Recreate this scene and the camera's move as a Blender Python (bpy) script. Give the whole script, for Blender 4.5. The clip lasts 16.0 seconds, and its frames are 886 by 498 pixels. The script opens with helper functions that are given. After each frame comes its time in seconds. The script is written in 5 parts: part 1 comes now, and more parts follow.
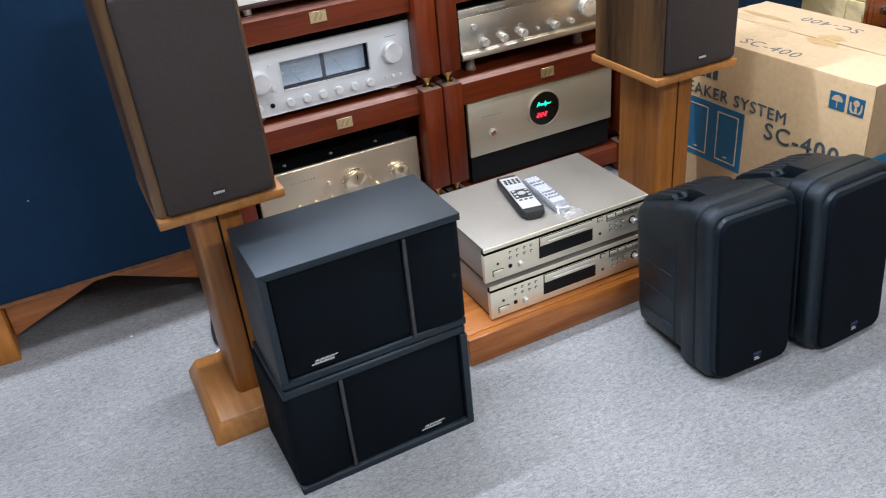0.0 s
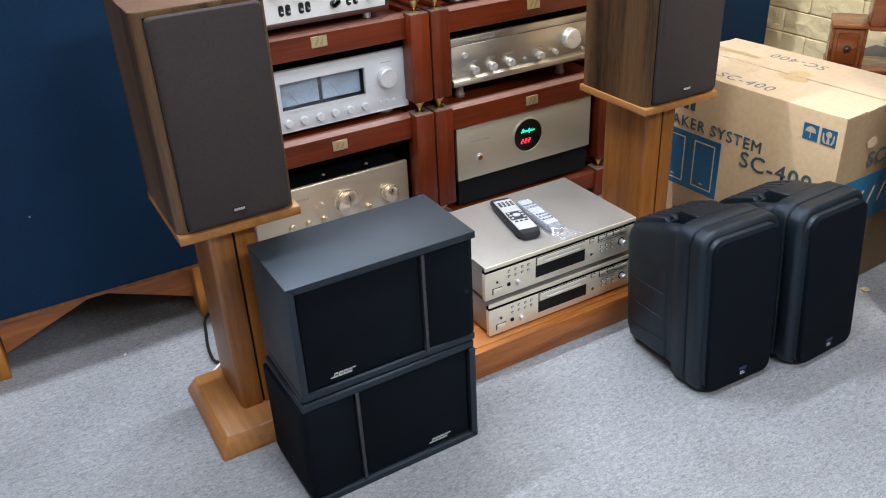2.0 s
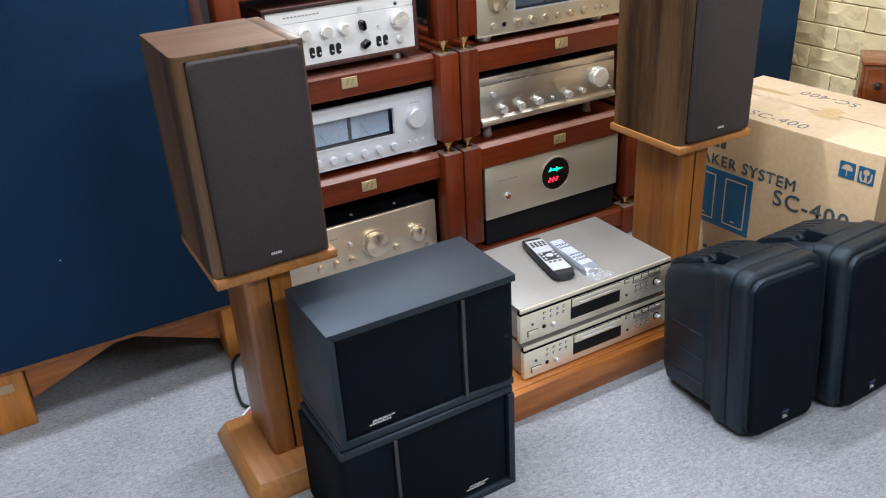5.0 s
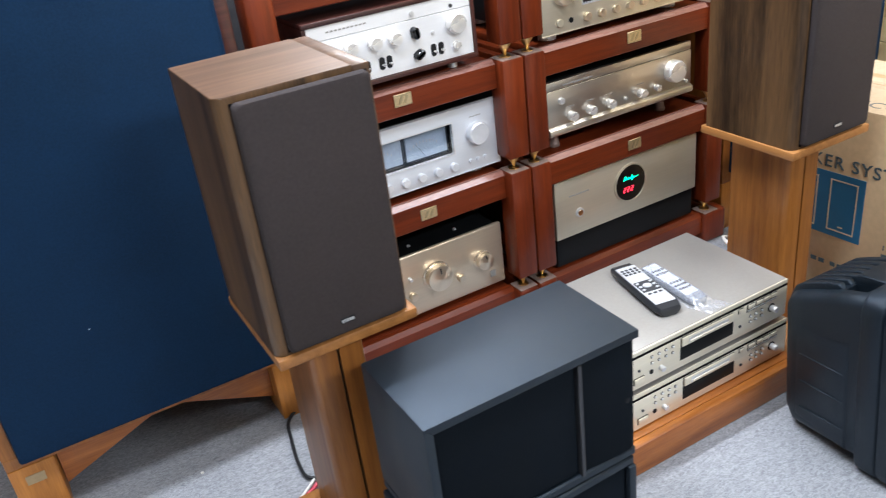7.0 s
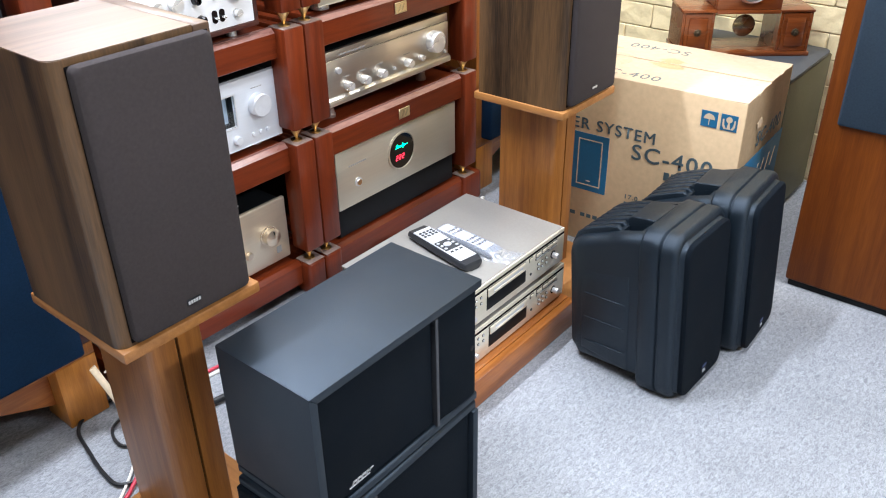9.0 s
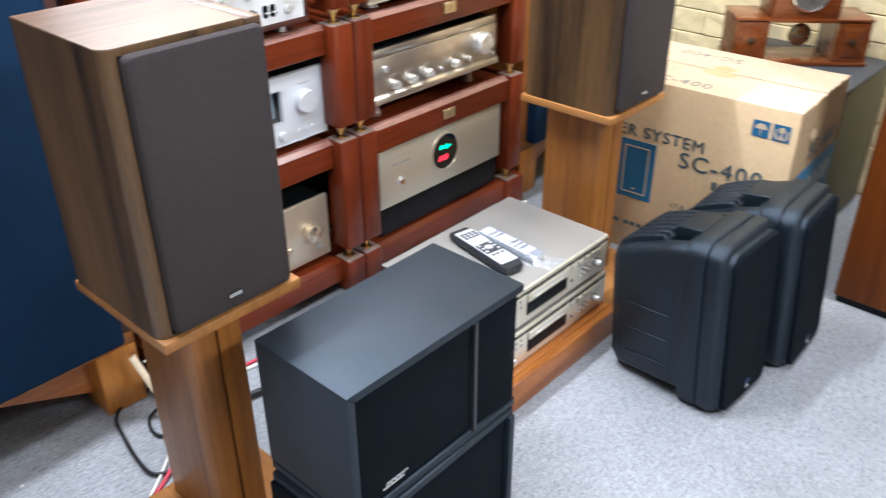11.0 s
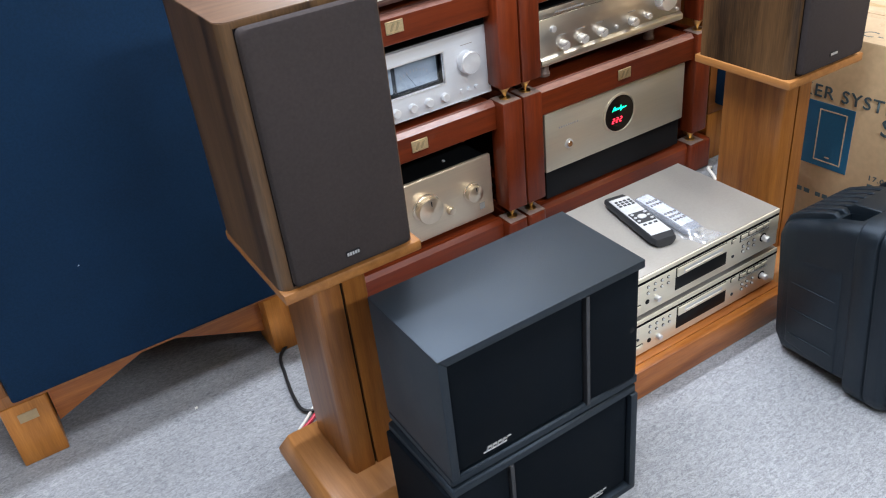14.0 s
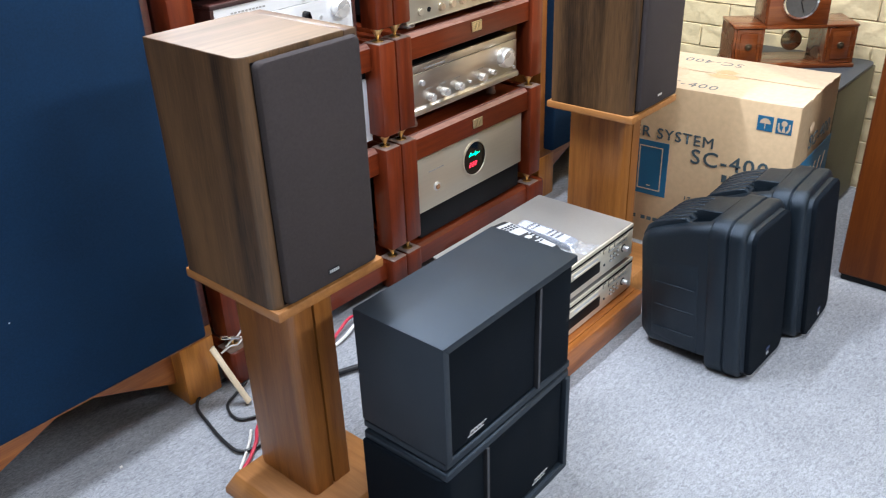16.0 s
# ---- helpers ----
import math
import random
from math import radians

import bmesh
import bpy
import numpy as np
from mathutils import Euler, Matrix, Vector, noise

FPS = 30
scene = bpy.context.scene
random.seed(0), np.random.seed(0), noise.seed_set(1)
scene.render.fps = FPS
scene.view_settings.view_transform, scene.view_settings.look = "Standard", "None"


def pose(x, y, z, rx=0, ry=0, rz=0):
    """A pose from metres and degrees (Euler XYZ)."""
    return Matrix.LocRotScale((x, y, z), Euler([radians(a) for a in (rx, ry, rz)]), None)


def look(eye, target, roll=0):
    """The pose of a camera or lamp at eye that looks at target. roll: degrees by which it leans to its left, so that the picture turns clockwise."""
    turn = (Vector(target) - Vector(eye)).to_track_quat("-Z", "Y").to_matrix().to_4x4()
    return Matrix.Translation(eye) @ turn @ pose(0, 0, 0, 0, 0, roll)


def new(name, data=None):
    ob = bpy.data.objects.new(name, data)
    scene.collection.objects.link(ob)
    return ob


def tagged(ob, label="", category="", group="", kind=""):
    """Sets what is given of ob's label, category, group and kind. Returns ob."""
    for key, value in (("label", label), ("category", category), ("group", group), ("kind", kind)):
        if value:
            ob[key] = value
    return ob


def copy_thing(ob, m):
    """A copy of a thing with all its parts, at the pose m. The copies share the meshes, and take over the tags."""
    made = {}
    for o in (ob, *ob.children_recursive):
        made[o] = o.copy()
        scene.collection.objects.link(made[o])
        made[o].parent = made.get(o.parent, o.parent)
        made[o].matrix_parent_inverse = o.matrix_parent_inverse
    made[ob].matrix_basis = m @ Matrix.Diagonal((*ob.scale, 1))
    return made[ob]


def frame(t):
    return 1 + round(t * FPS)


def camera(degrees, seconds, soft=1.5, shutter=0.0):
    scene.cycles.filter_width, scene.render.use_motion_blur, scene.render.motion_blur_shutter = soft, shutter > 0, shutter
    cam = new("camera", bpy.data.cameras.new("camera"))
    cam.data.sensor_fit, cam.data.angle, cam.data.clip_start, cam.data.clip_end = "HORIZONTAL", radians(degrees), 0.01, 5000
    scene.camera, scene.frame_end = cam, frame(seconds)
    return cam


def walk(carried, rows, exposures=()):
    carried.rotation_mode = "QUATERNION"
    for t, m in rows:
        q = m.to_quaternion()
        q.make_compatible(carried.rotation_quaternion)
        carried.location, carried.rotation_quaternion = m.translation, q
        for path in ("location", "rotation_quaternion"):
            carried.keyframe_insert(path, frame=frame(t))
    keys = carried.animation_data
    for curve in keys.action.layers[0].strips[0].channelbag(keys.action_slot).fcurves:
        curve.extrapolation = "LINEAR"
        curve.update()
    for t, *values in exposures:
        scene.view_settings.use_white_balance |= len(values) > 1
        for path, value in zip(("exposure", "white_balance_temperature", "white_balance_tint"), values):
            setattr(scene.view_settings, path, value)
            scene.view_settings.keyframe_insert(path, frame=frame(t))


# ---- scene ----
cam = camera(55.8, 16.0, 1.1, 0.3)
METRES, EYE, TILT, LEAN, TURN = 1.6, 1.178, 0.0, 0.0, -23.9
ROWS = [
    (0.0, 0.0, 0.0, 0.0, -2.93, -31.04, 4.89),
    (0.2, -0.0218, 0.0, -0.0003, -3.09, -31.06, 4.83),
    (0.5, -0.0624, -0.0103, 0.0033, -5.04, -31.06, 4.05),
    (0.7, -0.0832, -0.0228, 0.0029, -6.11, -31.13, 3.76),
    (1.0, -0.1027, -0.0299, 0.003, -6.28, -31.01, 3.58),
    (1.2, -0.1056, -0.0236, 0.0062, -6.14, -30.96, 3.34),
    (1.5, -0.0991, -0.0193, 0.0122, -6.19, -30.39, 2.81),
    (1.7, -0.0947, -0.0218, 0.0138, -6.19, -30.04, 2.63),
    (2.0, -0.0874, -0.0313, 0.0138, -6.33, -29.36, 2.47),
    (2.5, -0.0895, -0.0419, 0.0148, -6.59, -28.7, 2.4),
    (3.0, -0.0968, -0.0489, 0.0147, -6.67, -28.2, 2.47),
    (3.2, -0.1017, -0.0548, 0.0127, -6.8, -27.76, 2.23),
    (5.3, -0.1316, 0.0179, 0.0204, -5.93, -27.01, 3.04),
    (5.5, -0.1398, 0.0544, 0.0258, -6.15, -27.05, 3.28),
    (5.8, -0.1384, 0.0969, 0.0201, -6.04, -27.03, 3.99),
    (6.0, -0.1364, 0.1127, 0.0199, -6.07, -27.21, 4.38),
    (6.2, -0.1403, 0.1189, 0.0177, -6.47, -27.28, 5.06),
    (6.5, -0.1412, 0.1352, 0.0176, -7.11, -27.56, 6.48),
    (6.8, -0.1511, 0.1625, 0.011, -6.6, -27.8, 6.67),
    (7.0, -0.1818, 0.1721, 0.0077, -6.57, -27.85, 6.54),
    (7.2, -0.2188, 0.1874, 0.009, -7.2, -28.15, 6.64),
    (7.5, -0.28, 0.2087, 0.0033, -11.02, -29.0, 5.18),
    (7.7, -0.3083, 0.2107, 0.0031, -14.93, -29.57, 3.69),
    (8.0, -0.3262, 0.208, 0.0007, -20.32, -30.14, 1.6),
    (8.2, -0.3214, 0.2058, 0.0013, -23.3, -30.38, 0.55),
    (8.5, -0.3211, 0.202, 0.0027, -25.77, -30.53, 0.24),
    (8.7, -0.3187, 0.1997, 0.0033, -26.75, -30.45, 0.7),
    (10.8, -0.3347, 0.2062, -0.0049, -27.75, -29.96, 0.39),
    (11.0, -0.3215, 0.2099, -0.002, -23.78, -30.19, 0.21),
    (11.2, -0.3036, 0.2126, -0.0019, -18.36, -30.24, 0.11),
    (11.5, -0.2636, 0.2066, -0.0001, -12.39, -30.42, -0.06),
    (11.7, -0.2436, 0.1971, -0.0021, -8.74, -30.7, -0.3),
    (12.0, -0.2251, 0.1826, -0.0005, -5.26, -31.02, 1.69),
    (12.2, -0.216, 0.1754, -0.0026, -4.03, -31.29, 3.35),
    (12.5, -0.2204, 0.1703, -0.0047, -4.0, -31.81, 3.58),
    (13.0, -0.2245, 0.1735, -0.0002, -6.34, -32.32, 4.01),
    (13.5, -0.2251, 0.177, 0.0006, -8.46, -32.57, 5.09),
    (14.0, -0.2202, 0.1857, 0.0046, -8.93, -32.61, 5.67),
    (14.2, -0.2184, 0.1938, 0.0041, -9.13, -32.41, 5.4),
    (14.5, -0.2368, 0.1887, 0.0061, -12.6, -30.32, 4.31),
    (14.7, -0.2752, 0.1755, 0.0073, -17.49, -28.63, 4.86),
    (15.0, -0.3475, 0.1432, 0.0103, -23.68, -28.8, 4.3),
    (15.2, -0.3793, 0.1193, 0.0114, -25.99, -28.44, 3.21),
    (15.5, -0.4222, 0.1208, 0.0198, -26.62, -28.41, 1.66),
    (15.7, -0.4397, 0.1268, 0.0186, -26.52, -28.28, 1.48),
    (16.0, -0.448, 0.1303, 0.0095, -25.67, -28.19, 1.89),
]
EXPOSURES = [(0.0, -0.05, 6290, 10), (1.5, -0.06, 6250, 10), (3.0, -0.06, 6170, 10), (5.5, -0.11, 6160, 10), (6.0, -0.03, 6140, 10), (6.5, 0.12, 6110, 10), (7.0, 0.22, 6090, 10), (7.7, 0.44, 6010, 10), (8.5, 0.48, 6010, 10), (11.0, 0.45, 6040, 10), (11.5, 0.35, 6040, 10), (12.0, 0.32, 6040, 10), (12.5, 0.24, 6140, 10), (13.2, 0.17, 6230, 10), (14.0, 0.1, 6170, 10), (15.0, 0.23, 6020, 10), (16.0, 0.26, 5950, 10)]
walk(cam, [(t, pose(0, 0, EYE, TILT, LEAN, TURN) @ pose(METRES * x, METRES * y, METRES * z, 90 + pitch, roll, yaw)) for t, x, y, z, yaw, pitch, roll in ROWS], EXPOSURES)

# ---- light ----
world = bpy.data.worlds.new("world")
scene.world = world
world.use_nodes = True
world.node_tree.nodes["Background"].inputs[0].default_value = (0.75, 0.85, 1.0, 1)
world.node_tree.nodes["Background"].inputs[1].default_value = 0.05


def ceiling_lamp(x, y, sx, sy, watts, colour=(0.92, 0.945, 1.0)):
    data = bpy.data.lights.new("ceiling_lamp", "AREA")
    data.shape, data.size, data.size_y, data.energy, data.color = "RECTANGLE", sx, sy, watts, colour
    lamp = new("ceiling_lamp", data)
    lamp.matrix_world = pose(x, y, 2.64)
    return lamp


for lx, ly, sx, sy, watts in ((0.3, 1.93, 1.4, 0.04, 66), (1.65, 1.0, 1.2, 0.35, 20), (-0.1, 0.85, 1.2, 0.35, 30), (1.1, -1.6, 1.2, 0.35, 92), (1.9, 4.4, 0.4, 2.4, 85)):
    ceiling_lamp(lx, ly, sx, sy, watts)

# an added, unseen warm spot that brightens the clock's corner and brick wall
data = bpy.data.lights.new("corner_fill_spot", "SPOT")
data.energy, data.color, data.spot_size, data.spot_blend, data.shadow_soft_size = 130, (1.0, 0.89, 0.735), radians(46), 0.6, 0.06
spot = new("corner_fill_spot", data)
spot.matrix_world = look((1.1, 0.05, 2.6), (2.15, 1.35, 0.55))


# ---- materials ----
def links(m):
    return m.node_tree.nodes, m.node_tree.links


def plain(name, colour, rough=0.5, metal=0.0, vary=0.12, scale=30.0, bump=0.0, bump_scale=200.0, spec=0.5, stretch=(1, 1, 1), coat=0.0):
    """A surface with faint blotches, a finer grain and a little relief."""
    m = bpy.data.materials.new(name)
    m.use_nodes = True
    n, l = links(m)
    b = n["Principled BSDF"]
    b.inputs["Metallic"].default_value = metal
    b.inputs["Specular IOR Level"].default_value = spec
    b.inputs["Coat Weight"].default_value = coat
    b.inputs["Coat Roughness"].default_value = 0.15
    co = n.new("ShaderNodeTexCoord")
    mp = n.new("ShaderNodeMapping")
    mp.inputs["Scale"].default_value = stretch
    l.new(co.outputs["Object"], mp.inputs["Vector"])
    big, fine = n.new("ShaderNodeTexNoise"), n.new("ShaderNodeTexNoise")
    big.inputs["Scale"].default_value, fine.inputs["Scale"].default_value = scale * 0.15, scale * 4
    big.inputs["Detail"].default_value = 4
    l.new(mp.outputs[0], big.inputs["Vector"])
    l.new(mp.outputs[0], fine.inputs["Vector"])
    add = n.new("ShaderNodeMath")
    add.operation = "ADD"
    l.new(big.outputs["Fac"], add.inputs[0])
    l.new(fine.outputs["Fac"], add.inputs[1])
    ramp = n.new("ShaderNodeMapRange")
    ramp.inputs["From Min"].default_value, ramp.inputs["From Max"].default_value = 0.6, 1.4
    ramp.inputs["To Min"].default_value, ramp.inputs["To Max"].default_value = 1 - vary, 1 + vary
    l.new(add.outputs[0], ramp.inputs["Value"])
    mul = n.new("ShaderNodeVectorMath")
    mul.operation = "SCALE"
    mul.inputs[0].default_value = colour
    l.new(ramp.outputs[0], mul.inputs["Scale"])
    l.new(mul.outputs[0], b.inputs["Base Color"])
    rr = n.new("ShaderNodeMapRange")
    rr.inputs["From Min"].default_value, rr.inputs["From Max"].default_value = 0.3, 0.7
    rr.inputs["To Min"].default_value, rr.inputs["To Max"].default_value = max(0.02, rough - 0.07), min(1, rough + 0.07)
    l.new(big.outputs["Fac"], rr.inputs["Value"])
    l.new(rr.outputs[0], b.inputs["Roughness"])
    if bump:
        t, bp = n.new("ShaderNodeTexNoise"), n.new("ShaderNodeBump")
        t.inputs["Scale"].default_value = bump_scale
        l.new(mp.outputs[0], t.inputs["Vector"])
        l.new(t.outputs["Fac"], bp.inputs["Height"])
        bp.inputs["Strength"].default_value, bp.inputs["Distance"].default_value = bump, 0.002
        l.new(bp.outputs[0], b.inputs["Normal"])
    return m


def wood(name, dark, light, along="z", rough=0.4, grain=1.0, coat=0.0, bands=0.5, shift=0.0, spec=0.5):
    """Wood veneer: long streaks, cathedral bands and fine pores that run along one axis."""
    m = bpy.data.materials.new(name)
    m.use_nodes = True
    n, l = links(m)
    b = n["Principled BSDF"]
    b.inputs["Coat Weight"].default_value = coat
    b.inputs["Coat Roughness"].default_value = 0.15
    b.inputs["Specular IOR Level"].default_value = spec
    co, info = n.new("ShaderNodeTexCoord"), n.new("ShaderNodeObjectInfo")
    off = n.new("ShaderNodeVectorMath")
    off.operation = "MULTIPLY_ADD"
    l.new(info.outputs["Random"], off.inputs[0])
    off.inputs[1].default_value = (7.3, 3.1, 5.7)
    l.new(co.outputs["Object"], off.inputs[2])
    sc = {"x": (0.06, 1, 1), "y": (1, 0.06, 1), "z": (1, 1, 0.06)}[along]
    mp = n.new("ShaderNodeMapping")
    mp.inputs["Scale"].default_value = [v * grain for v in sc]
    mp.inputs["Location"].default_value = (shift, shift, shift)
    l.new(off.outputs[0], mp.inputs["Vector"])
    wide, streak, pore = (n.new("ShaderNodeTexNoise") for _ in range(3))
    for t, s, d in ((wide, 14, 3), (streak, 90, 5), (pore, 600, 2)):
        t.inputs["Scale"].default_value, t.inputs["Detail"].default_value = s, d
        l.new(mp.outputs[0], t.inputs["Vector"])
    wide.inputs["Distortion"].default_value = 0.8
    mix = n.new("ShaderNodeMix")
    mix.inputs["Factor"].default_value = bands
    l.new(streak.outputs["Fac"], mix.inputs[2])
    l.new(wide.outputs["Fac"], mix.inputs[3])
    fine = n.new("ShaderNodeMath")
    fine.operation = "MULTIPLY_ADD"
    l.new(pore.outputs["Fac"], fine.inputs[0])
    fine.inputs[1].default_value = 0.22
    l.new(mix.outputs[0], fine.inputs[2])
    ramp = n.new("ShaderNodeValToRGB")
    ramp.color_ramp.elements[0].position, ramp.color_ramp.elements[1].position = 0.47, 0.78
    ramp.color_ramp.elements[0].color, ramp.color_ramp.elements[1].color = (*dark, 1), (*light, 1)
    l.new(fine.outputs[0], ramp.inputs["Fac"])
    l.new(ramp.outputs["Color"], b.inputs["Base Color"])
    rr = n.new("ShaderNodeMapRange")
    rr.inputs["To Min"].default_value, rr.inputs["To Max"].default_value = rough + 0.12, rough - 0.08
    l.new(wide.outputs["Fac"], rr.inputs["Value"])
    l.new(rr.outputs[0], b.inputs["Roughness"])
    bp = n.new("ShaderNodeBump")
    bp.inputs["Strength"].default_value, bp.inputs["Distance"].default_value = 0.12, 0.001
    l.new(streak.outputs["Fac"], bp.inputs["Height"])
    l.new(bp.outputs[0], b.inputs["Normal"])
    return m


def carpet_material():
    m = bpy.data.materials.new("grey_loop_carpet")
    m.use_nodes = True
    n, l = links(m)
    b = n["Principled BSDF"]
    b.inputs["Roughness"].default_value = 0.95
    b.inputs["Specular IOR Level"].default_value = 0.15
    co = n.new("ShaderNodeTexCoord")
    fleck, tuft, wear = (n.new("ShaderNodeTexNoise") for _ in range(3))
    rows = n.new("ShaderNodeMapping")
    rows.inputs["Rotation"].default_value = (0, 0, radians(24))
    rows.inputs["Scale"].default_value = (0.6, 1.25, 1)
    l.new(co.outputs["Object"], rows.inputs["Vector"])
    for t, s, d in ((fleck, 140, 3), (tuft, 430, 2), (wear, 4.5, 6)):
        t.inputs["Scale"].default_value, t.inputs["Detail"].default_value = s, d
        l.new((co.outputs["Object"] if t is wear else rows.outputs[0]), t.inputs["Vector"])
    fleck.inputs["Distortion"].default_value = 1.2
    ramp = n.new("ShaderNodeValToRGB")
    e = ramp.color_ramp.elements
    e[0].position, e[0].color = 0.36, (0.185, 0.193, 0.21, 1)
    e[1].position, e[1].color = 0.64, (0.36, 0.372, 0.393, 1)
    mid = e.new(0.5)
    mid.color = (0.272, 0.283, 0.303, 1)
    mix = n.new("ShaderNodeMix")
    mix.inputs["Factor"].default_value = 0.4
    l.new(fleck.outputs["Fac"], mix.inputs[2])
    l.new(tuft.outputs["Fac"], mix.inputs[3])
    l.new(mix.outputs[0], ramp.inputs["Fac"])
    rr = n.new("ShaderNodeMapRange")
    rr.inputs["To Min"].default_value, rr.inputs["To Max"].default_value = 0.74, 1.26
    l.new(wear.outputs["Fac"], rr.inputs["Value"])
    mul = n.new("ShaderNodeVectorMath")
    mul.operation = "SCALE"
    l.new(ramp.outputs["Color"], mul.inputs[0])
    l.new(rr.outputs[0], mul.inputs["Scale"])
    l.new(mul.outputs[0], b.inputs["Base Color"])
    bp = n.new("ShaderNodeBump")
    bp.inputs["Strength"].default_value, bp.inputs["Distance"].default_value = 0.75, 0.003
    l.new(mix.outputs[0], bp.inputs["Height"])
    l.new(bp.outputs[0], b.inputs["Normal"])
    return m


def glowing(name, colour, strength):
    m = plain(name, colour, 0.4)
    b = m.node_tree.nodes["Principled BSDF"]
    b.inputs["Emission Color"].default_value = (*colour, 1)
    b.inputs["Emission Strength"].default_value = strength
    return m


def clear(name, tint=(1, 1, 1), rough=0.02):
    m = bpy.data.materials.new(name)
    m.use_nodes = True
    b = m.node_tree.nodes["Principled BSDF"]
    b.inputs["Base Color"].default_value = (*tint, 1)
    b.inputs["Roughness"].default_value = rough
    b.inputs["Transmission Weight"].default_value = 1.0
    b.inputs["IOR"].default_value = 1.45
    return m


def lathed(name, colour, rough, metal, aniso):
    """Metal turned on a lathe: highlights that fan out from the knob's axis."""
    m = plain(name, colour, rough, metal, 0.05)
    n, l = links(m)
    t = n.new("ShaderNodeTangent")
    t.direction_type, t.axis = "RADIAL", "Y"
    b = n["Principled BSDF"]
    b.inputs["Anisotropic"].default_value = aniso
    l.new(t.outputs[0], b.inputs["Tangent"])
    return m


